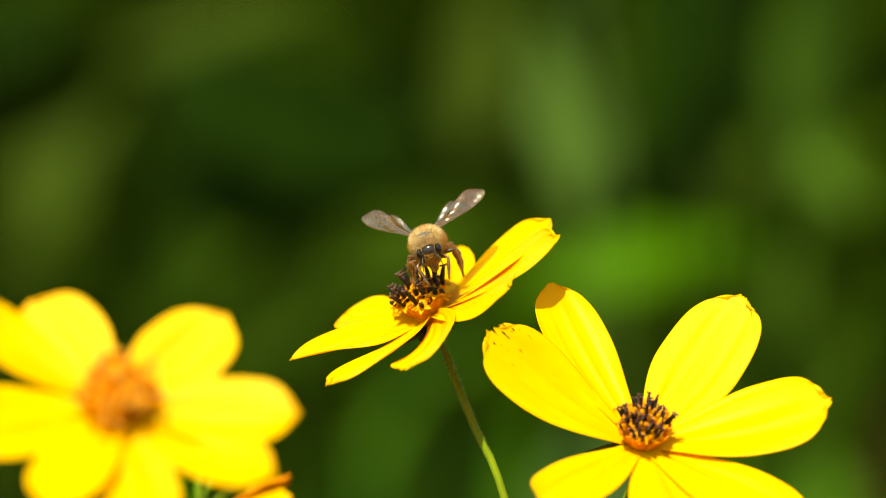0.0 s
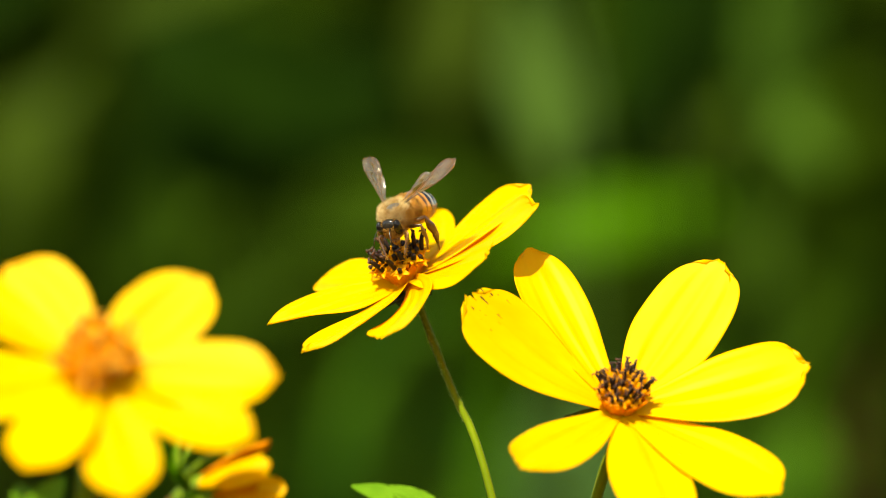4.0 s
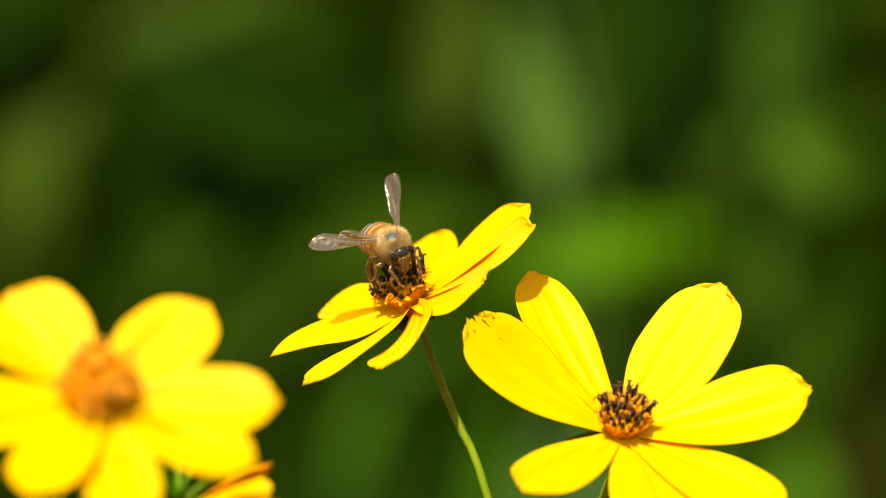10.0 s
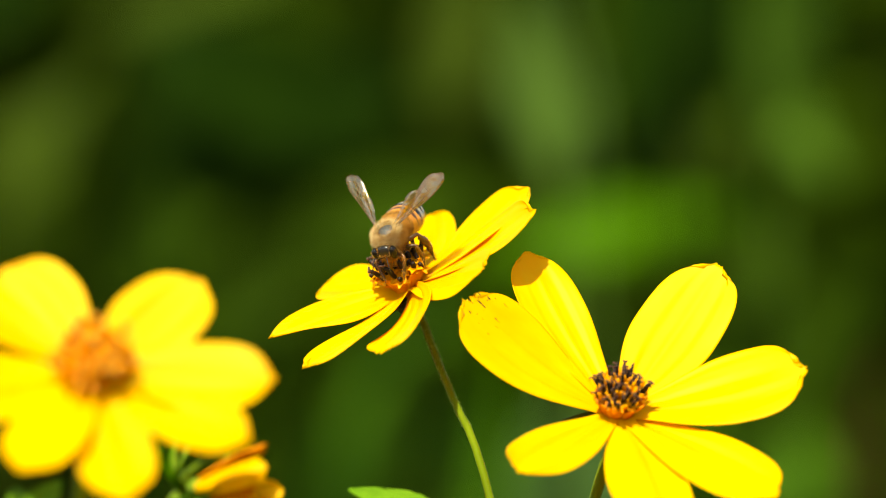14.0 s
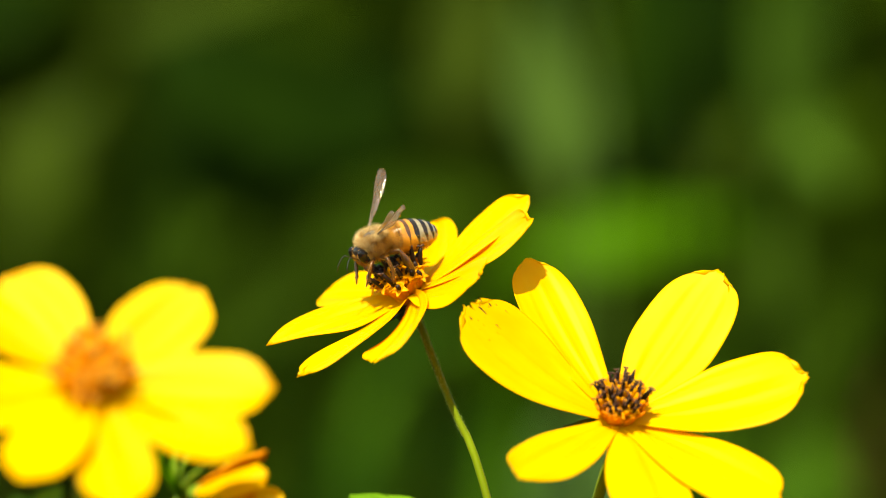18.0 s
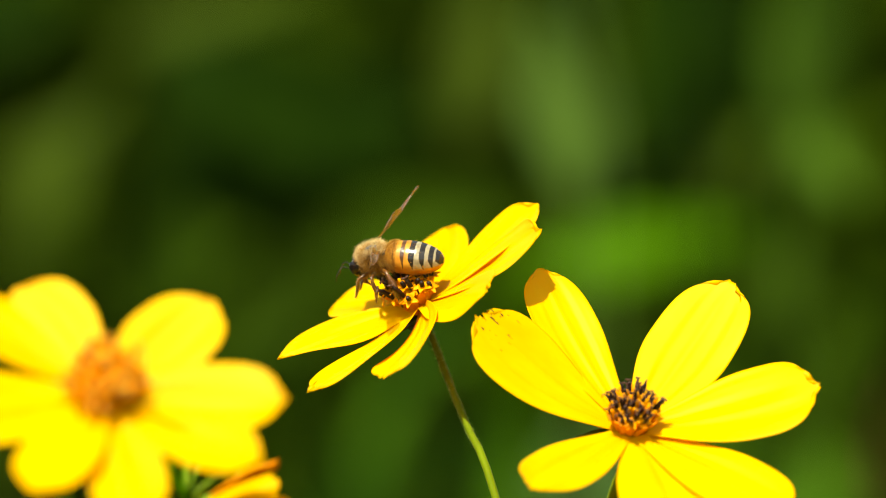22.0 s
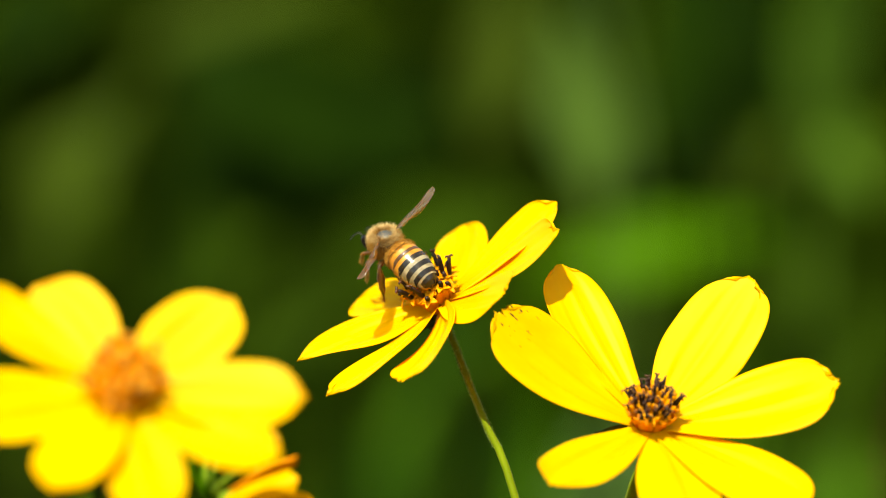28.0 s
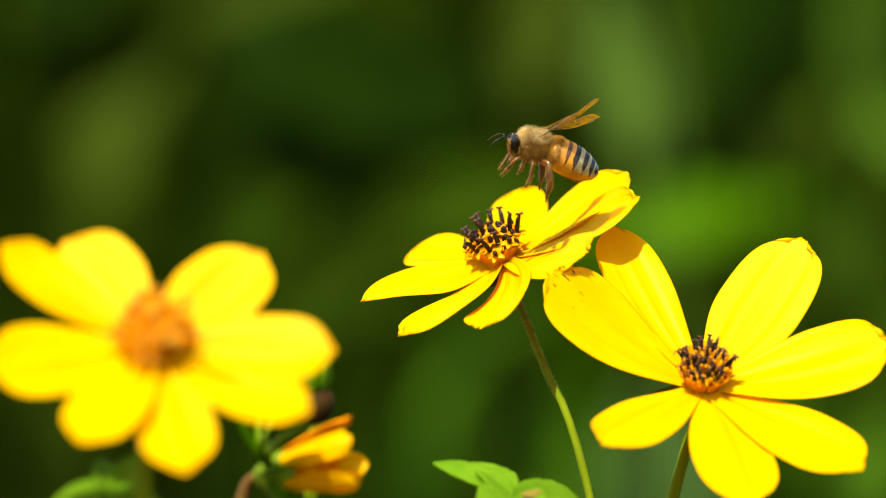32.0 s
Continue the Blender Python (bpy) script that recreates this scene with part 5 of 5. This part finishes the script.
    # the bee works its way round the disc and flies off
    walk(honey_bee, [
    (0, pose(-0.00129, 0.01209, 0.80343, 18.1, 14.0, -88.2)), (0.5, pose(-0.00102, 0.01209, 0.80354, 18.1, 14.0, -88.5)), (1, pose(-0.00099, 0.01209, 0.80325, 18.0, 14.0, -88.8)),
    (1.5, pose(-0.00117, 0.01209, 0.80312, 16.6, 14.1, -93.0)), (2, pose(-0.00122, 0.01211, 0.80322, 15.2, 14.1, -97.2)), (2.5, pose(-0.00145, 0.01221, 0.80358, 13.1, 17.7, -102.9)), (3, pose(-0.00173, 0.01235, 0.80372, 10.8, 21.2, -108.8)), (3.5, pose(-0.00227, 0.01244, 0.80305, 9.2, 21.8, -113.0)), (4, pose(-0.00245, 0.01253, 0.80260, 7.5, 22.4, -117.1)), (4.5, pose(-0.00079, 0.01266, 0.80254, 7.5, 28.7, -117.1)), (6.5, pose(-0.00295, 0.01255, 0.80067, 18.3, 35.3, -90.0)), (7, pose(-0.00348, 0.01252, 0.80047, 18.7, 34.3, -88.6)), (7.5, pose(-0.00307, 0.01250, 0.80076, 19.0, 33.5, -87.6)), (8, pose(-0.00263, 0.01248, 0.80096, 19.2, 32.7, -86.6)), (8.5, pose(-0.00241, 0.01240, 0.80239, 21.4, 27.6, -78.2)), (9, pose(-0.00335, 0.01241, 0.80169, 22.9, 24.9, -72.0)), (9.5, pose(-0.00326, 0.01242, 0.80176, 23.6, 21.8, -67.7)), (10, pose(-0.00308, 0.01245, 0.80182, 24.2, 18.7, -63.7)), (10.5, pose(-0.00301, 0.01243, 0.80155, 23.8, 20.4, -66.2)), (11, pose(-0.00329, 0.01241, 0.80147, 22.1, 26.9, -75.7)), (11.5, pose(-0.00311, 0.01248, 0.80103, 20.7, 32.0, -81.8)), (12, pose(-0.00260, 0.01260, 0.80098, 18.9, 36.9, -88.6)), (12.5, pose(-0.00302, 0.01269, 0.80076, 19.3, 39.5, -88.5)), (13, pose(-0.00370, 0.01278, 0.80049, 19.6, 42.1, -88.5)), (13.5, pose(-0.00349, 0.01278, 0.80001, 15.4, 41.4, -99.2)), (15.5, pose(-0.00160, 0.01302, 0.80258, 0.0, 21.1, -135.0)), (16, pose(-0.00378, 0.01325, 0.80163, -2.3, 23.8, -140.4)), (16.5, pose(-0.00427, 0.01344, 0.80110, -4.5, 23.7, -145.5)), (17, pose(-0.00483, 0.01365, 0.80024, -6.6, 23.5, -150.6)),
    (17.5, pose(-0.00518, 0.01372, 0.80027, -7.4, 22.4, -152.6)), (18, pose(-0.00506, 0.01380, 0.80049, -8.2, 21.2, -154.5)), (18.5, pose(-0.00528, 0.01476, 0.80082, -16.0, 17.6, -175.1)), (19, pose(-0.00641, 0.01506, 0.80096, -17.9, 15.3, 178.8)), (19.5, pose(-0.00622, 0.01512, 0.80082, -18.3, 15.3, 177.6)), (20, pose(-0.00620, 0.01518, 0.80062, -18.7, 15.3, 176.4)), (20.5, pose(-0.00620, 0.01521, 0.80049, -18.9, 14.7, 175.8)), (21, pose(-0.00579, 0.01524, 0.80078, -19.0, 14.1, 175.2)), (21.5, pose(-0.00637, 0.01551, 0.80036, -20.5, 11.5, 170.1)), (22, pose(-0.00648, 0.01576, 0.80000, -21.7, 8.8, 165.1)), (22.5, pose(-0.00621, 0.01668, 0.80056, -25.9, -13.0, 144.8)), (23, pose(-0.00621, 0.01699, 0.80035, -27.7, -28.1, 131.3)), (23.5, pose(-0.00643, 0.01702, 0.79994, -27.7, -29.2, 129.4)), (24, pose(-0.00683, 0.01706, 0.79979, -27.6, -30.3, 127.4)), (24.5, pose(-0.00637, 0.01703, 0.80023, -27.8, -30.9, 128.1)), (25, pose(-0.00622, 0.01699, 0.80063, -28.1, -31.6, 128.8)), (25.5, pose(-0.00668, 0.01699, 0.79973, -28.1, -31.6, 128.8)), (27.5, pose(-0.00717, 0.01699, 0.80037, -27.9, -30.2, 129.8)), (28, pose(-0.00746, 0.01674, 0.80132, -28.2, -26.7, 139.5)), (28.5, pose(-0.00714, 0.01687, 0.80077, -27.9, -26.5, 135.9)), (29, pose(-0.00667, 0.01699, 0.80038, -27.4, -26.3, 132.3)), (29.5, pose(-0.00691, 0.01710, 0.80006, -26.9, -24.8, 129.6)), (30, pose(-0.00656, 0.01710, 0.80064, -26.9, -24.8, 129.6)), (30.5, pose(-0.00593, 0.01715, 0.80016, -26.3, -21.0, 129.8)), (30.8, pose(-0.00514, 0.01697, 0.80174, -27.6, -27.3, 132.3)), (31, pose(-0.00468, 0.01685, 0.80203, -29.8, -39.7, 126.6)), (31.2, pose(-0.00300, 0.01667, 0.80187, -32.1, -45.8, 126.9)), (31.4, pose(-0.00186, 0.01438, 0.80272, -36.4, -52.3, 131.0)), (31.5, pose(-0.00003, 0.01120, 0.80299, -40.0, -57.4, 132.0)), (31.6, pose(0.00189, 0.00908, 0.80345, -42.8, -59.4, 135.0)), (31.7, pose(0.00297, 0.00790, 0.80437, -44.7, -56.8, 146.9)), (31.8, pose(0.00378, 0.00600, 0.80492, -43.1, -51.6, 166.0)), (31.9, pose(0.00399, 0.00550, 0.80671, -24.5, -30.1, -176.7)), (32, pose(0.00433, 0.00500, 0.80851, -16.2, -12.7, -168.2))])
    walk(bee_head, [(0, HEAD_DOWN), (31, HEAD_DOWN), (31.3, HEAD_UP), (32, HEAD_UP)])
    walk(bee_wings["right"], [
    (0, pose(-0.00010, -0.00115, 0.00125, 134.3, -17.1, -136.8)), (0.5, pose(-0.00010, -0.00115, 0.00125, 133.2, -18.0, -140.8)), (1, pose(-0.00010, -0.00115, 0.00125, 132.1, -19.0,
    -144.6)), (1.5, pose(-0.00010, -0.00115, 0.00125, 133.9, -25.0, -151.3)), (2, pose(-0.00010, -0.00115, 0.00125, 140.1, -32.2, -157.7)), (2.5, pose(-0.00010, -0.00115, 0.00125,
    139.9, -29.9, -152.6)), (3, pose(-0.00010, -0.00115, 0.00125, 139.6, -27.8, -147.8)), (3.5, pose(-0.00010, -0.00115, 0.00125, 141.7, -28.3, -144.8)), (4, pose(-0.00010,
    -0.00115, 0.00125, 143.4, -28.9, -141.8)), (4.5, pose(-0.00010, -0.00115, 0.00125, 138.7, -25.4, -143.6)), (6.5, pose(-0.00010, -0.00115, 0.00125, 135.1, -19.0, -138.2)), (7,
    pose(-0.00010, -0.00115, 0.00125, 133.5, -17.3, -139.1)), (7.5, pose(-0.00010, -0.00115, 0.00125, 132.4, -14.5, -137.3)), (8, pose(-0.00010, -0.00115, 0.00125, 131.6, -12.0,
    -135.5)), (8.5, pose(-0.00010, -0.00115, 0.00125, 128.0, -6.3, -137.0)), (9, pose(-0.00010, -0.00115, 0.00125, 130.9, -5.7, -129.7)), (9.5, pose(-0.00010, -0.00115, 0.00125,
    131.5, -4.3, -126.2)), (10, pose(-0.00010, -0.00115, 0.00125, 138.0, -14.0, -99.7)), (10.5, pose(-0.00010, -0.00115, 0.00125, 137.8, -14.3, -97.0)), (11, pose(-0.00010,
    -0.00115, 0.00125, 130.4, -5.5, -130.7)), (11.5, pose(-0.00010, -0.00115, 0.00125, 133.4, -10.7, -128.6)), (12, pose(-0.00010, -0.00115, 0.00125, 137.7, -17.5, -125.9)), (12.5,
    pose(-0.00010, -0.00115, 0.00125, 135.8, -16.5, -131.3)), (13, pose(-0.00010, -0.00115, 0.00125, 133.7, -15.9, -136.2)), (13.5, pose(-0.00010, -0.00115, 0.00125, 140.7, -25.6,
    -138.7)), (15.5, pose(-0.00010, -0.00115, 0.00125, 132.6, -22.6, -149.4)), (16, pose(-0.00010, -0.00115, 0.00125, 134.7, -25.7, -151.5)), (16.5, pose(-0.00010, -0.00115,
    0.00125, 141.4, -28.3, -145.3)), (17, pose(-0.00010, -0.00115, 0.00125, 146.6, -31.0, -139.2)), (17.5, pose(-0.00010, -0.00115, 0.00125, 150.1, -33.8, -140.4)), (18,
    pose(-0.00010, -0.00115, 0.00125, 154.5, -36.9, -142.1)), (18.5, pose(-0.00010, -0.00115, 0.00125, 148.5, -34.0, -149.2)), (19, pose(-0.00010, -0.00115, 0.00125, 148.4, -33.7,
    -147.6)), (19.5, pose(-0.00010, -0.00115, 0.00125, 145.3, -31.8, -147.7)), (20, pose(-0.00010, -0.00115, 0.00125, 142.6, -30.0, -147.8)), (20.5, pose(-0.00010, -0.00115,
    0.00125, 146.2, -31.9, -145.7)), (21, pose(-0.00010, -0.00115, 0.00125, 148.8, -33.1, -142.0)), (21.5, pose(-0.00010, -0.00115, 0.00125, 148.3, -32.4, -139.0)), (22,
    pose(-0.00010, -0.00115, 0.00125, 147.1, -30.9, -134.3)), (22.5, pose(-0.00010, -0.00115, 0.00125, 166.7, -42.8, -148.5)), (23, pose(-0.00010, -0.00115, 0.00125, 173.8, -46.3,
    -146.3)), (23.5, pose(-0.00010, -0.00115, 0.00125, 172.4, -45.7, -146.1)), (24, pose(-0.00010, -0.00115, 0.00125, 170.7, -45.1, -145.8)), (24.5, pose(-0.00010, -0.00115,
    0.00125, 175.0, -46.7, -146.9)), (25, pose(-0.00010, -0.00115, 0.00125, 179.6, -48.3, -148.0)), (25.5, pose(-0.00010, -0.00115, 0.00125, 171.7, -48.0, -136.6)), (27.5,
    pose(-0.00010, -0.00115, 0.00125, -173.0, -56.9, -136.6)), (28, pose(-0.00010, -0.00115, 0.00125, -168.3, -56.4, -142.2)), (28.5, pose(-0.00010, -0.00115, 0.00125, -168.7,
    -61.0, -134.0)), (29, pose(-0.00010, -0.00115, 0.00125, -175.5, -64.9, -121.5)), (29.5, pose(-0.00010, -0.00115, 0.00125, 172.9, -60.4, -114.4)), (30, pose(-0.00010, -0.00115,
    0.00125, -170.2, -61.3, -132.1)), (30.5, pose(-0.00010, -0.00115, 0.00125, 177.5, -55.0, -128.9)), (30.8, pose(-0.00010, -0.00115, 0.00125, 155.2, -38.2, -130.7)), (31,
    pose(-0.00010, -0.00115, 0.00125, 140.0, -19.8, -117.4)), (31.2, pose(-0.00010, -0.00115, 0.00125, 137.0, -12.9, -116.4)), (31.4, pose(-0.00010, -0.00115, 0.00125, 144.4,
    -27.4, -124.3)), (31.4667, pose(-0.00010, -0.00115, 0.00125, 134.5, -1.9, -111.8)), (31.5333, pose(-0.00010, -0.00115, 0.00125, 158.4, -44.4, -118.7)), (31.6, pose(-0.00010,
    -0.00115, 0.00125, 133.9, -1.2, -113.9)), (31.6667, pose(-0.00010, -0.00115, 0.00125, 152.0, -36.1, -125.2)), (31.7333, pose(-0.00010, -0.00115, 0.00125, 142.6, -24.6,
    -119.4)), (31.8, pose(-0.00010, -0.00115, 0.00125, -155.9, -72.2, -131.3)), (31.8667, pose(-0.00010, -0.00115, 0.00125, 132.4, 10.3, -112.5)), (31.9333, pose(-0.00010,
    -0.00115, 0.00125, 146.2, -30.8, -139.3)), (32, pose(-0.00010, -0.00115, 0.00125, 125.3, -15.4, -150.5))])
    walk(bee_wings["left"], [
    (0, pose(-0.00010, 0.00115, 0.00125, -134.1, -10.0, 125.3)), (0.5, pose(-0.00010, 0.00115, 0.00125, -133.6, -9.0, 125.6)), (1, pose(-0.00010, 0.00115, 0.00125, -133.1, -8.0,
    125.8)), (1.5, pose(-0.00010, 0.00115, 0.00125, -134.8, -8.7, 120.2)), (2, pose(-0.00010, 0.00115, 0.00125, -135.3, -8.5, 117.2)), (2.5, pose(-0.00010, 0.00115, 0.00125,
    -131.6, -8.9, 131.5)), (3, pose(-0.00010, 0.00115, 0.00125, -138.2, -24.1, 87.3)), (3.5, pose(-0.00010, 0.00115, 0.00125, -139.9, -24.6, 94.2)), (4, pose(-0.00010, 0.00115,
    0.00125, -141.4, -25.1, 101.5)), (4.5, pose(-0.00010, 0.00115, 0.00125, -140.5, -28.5, 92.1)), (6.5, pose(-0.00010, 0.00115, 0.00125, -148.2, -35.7, 109.0)), (7, pose(-0.00010,
    0.00115, 0.00125, -147.3, -35.3, 106.7)), (7.5, pose(-0.00010, 0.00115, 0.00125, -134.9, -17.4, 135.7)), (8, pose(-0.00010, 0.00115, 0.00125, -127.9, -12.4, 143.5)), (8.5,
    pose(-0.00010, 0.00115, 0.00125, -133.2, -11.8, 130.8)), (9, pose(-0.00010, 0.00115, 0.00125, -142.8, -26.0, 131.1)), (9.5, pose(-0.00010, 0.00115, 0.00125, -138.0, -23.8,
    141.4)), (10, pose(-0.00010, 0.00115, 0.00125, -134.9, -24.5, 149.0)), (10.5, pose(-0.00010, 0.00115, 0.00125, -127.6, -23.8, 157.1)), (11, pose(-0.00010, 0.00115, 0.00125,
    -144.6, -30.8, 145.8)), (11.5, pose(-0.00010, 0.00115, 0.00125, -134.7, -22.7, 146.0)), (12, pose(-0.00010, 0.00115, 0.00125, -153.4, -45.3, 105.7)), (12.5, pose(-0.00010,
    0.00115, 0.00125, -148.7, -39.8, 103.1)), (13, pose(-0.00010, 0.00115, 0.00125, -145.1, -33.6, 102.2)), (13.5, pose(-0.00010, 0.00115, 0.00125, -144.9, -28.6, 116.1)), (15.5,
    pose(-0.00010, 0.00115, 0.00125, -138.6, -17.2, 98.8)), (16, pose(-0.00010, 0.00115, 0.00125, -135.8, -18.1, 80.9)), (16.5, pose(-0.00010, 0.00115, 0.00125, -137.9, -21.7,
    88.2)), (17, pose(-0.00010, 0.00115, 0.00125, -140.4, -25.2, 95.8)), (17.5, pose(-0.00010, 0.00115, 0.00125, -140.0, -25.5, 93.8)), (18, pose(-0.00010, 0.00115, 0.00125,
    -139.6, -25.7, 91.9)), (18.5, pose(-0.00010, 0.00115, 0.00125, -136.2, -5.7, 87.0)), (19, pose(-0.00010, 0.00115, 0.00125, -136.4, -7.3, 89.4)), (19.5, pose(-0.00010, 0.00115,
    0.00125, -136.5, -7.4, 90.8)), (20, pose(-0.00010, 0.00115, 0.00125, -136.6, -7.4, 92.2)), (20.5, pose(-0.00010, 0.00115, 0.00125, -136.6, -7.5, 92.9)), (21, pose(-0.00010,
    0.00115, 0.00125, -136.7, -7.5, 93.6)), (21.5, pose(-0.00010, 0.00115, 0.00125, -136.7, -7.4, 98.4)), (22, pose(-0.00010, 0.00115, 0.00125, -136.6, -7.3, 103.1)), (22.5,
    pose(-0.00010, 0.00115, 0.00125, -136.1, -5.3, 105.1)), (23, pose(-0.00010, 0.00115, 0.00125, -136.8, -8.2, 102.8)), (23.5, pose(-0.00010, 0.00115, 0.00125, -136.8, -9.0,
    106.4)), (24, pose(-0.00010, 0.00115, 0.00125, -136.7, -9.7, 110.0)), (24.5, pose(-0.00010, 0.00115, 0.00125, -136.3, -8.3, 109.5)), (25, pose(-0.00010, 0.00115, 0.00125,
    -136.0, -6.8, 109.0)), (25.5, pose(-0.00010, 0.00115, 0.00125, -136.3, -8.9, 111.4)), (27.5, pose(-0.00010, 0.00115, 0.00125, -135.3, -4.9, 111.0)), (28, pose(-0.00010,
    0.00115, 0.00125, -133.0, -3.6, 120.4)), (28.5, pose(-0.00010, 0.00115, 0.00125, -136.9, -13.6, 119.1)), (29, pose(-0.00010, 0.00115, 0.00125, -141.5, -22.7, 117.4)), (29.5,
    pose(-0.00010, 0.00115, 0.00125, -144.1, -27.0, 122.2)), (30, pose(-0.00010, 0.00115, 0.00125, -141.6, -23.3, 123.0)), (30.5, pose(-0.00010, 0.00115, 0.00125, -139.4, -19.1,
    119.6)), (30.8, pose(-0.00010, 0.00115, 0.00125, -139.3, -19.2, 121.3)), (31, pose(-0.00010, 0.00115, 0.00125, -135.7, -19.0, 136.8)), (31.2, pose(-0.00010, 0.00115, 0.00125,
    -138.9, -26.0, 144.8)), (31.4, pose(-0.00010, 0.00115, 0.00125, -132.3, 2.8, 117.1)), (31.4667, pose(-0.00010, 0.00115, 0.00125, -157.5, -47.3, 111.1)), (31.5333,
    pose(-0.00010, 0.00115, 0.00125, -140.1, -20.5, 104.1)), (31.6, pose(-0.00010, 0.00115, 0.00125, 145.4, -62.5, 151.0)), (31.6667, pose(-0.00010, 0.00115, 0.00125, -144.0,
    -28.2, 110.3)), (31.7333, pose(-0.00010, 0.00115, 0.00125, -158.5, -54.3, 102.3)), (31.8, pose(-0.00010, 0.00115, 0.00125, -137.4, 11.5, 80.2)), (31.8667, pose(-0.00010,
    0.00115, 0.00125, -141.8, -65.0, 68.7)), (31.9333, pose(-0.00010, 0.00115, 0.00125, -153.2, -45.4, 105.0)), (32, pose(-0.00010, 0.00115, 0.00125, 178.6, -50.6, 143.6))])


motions()
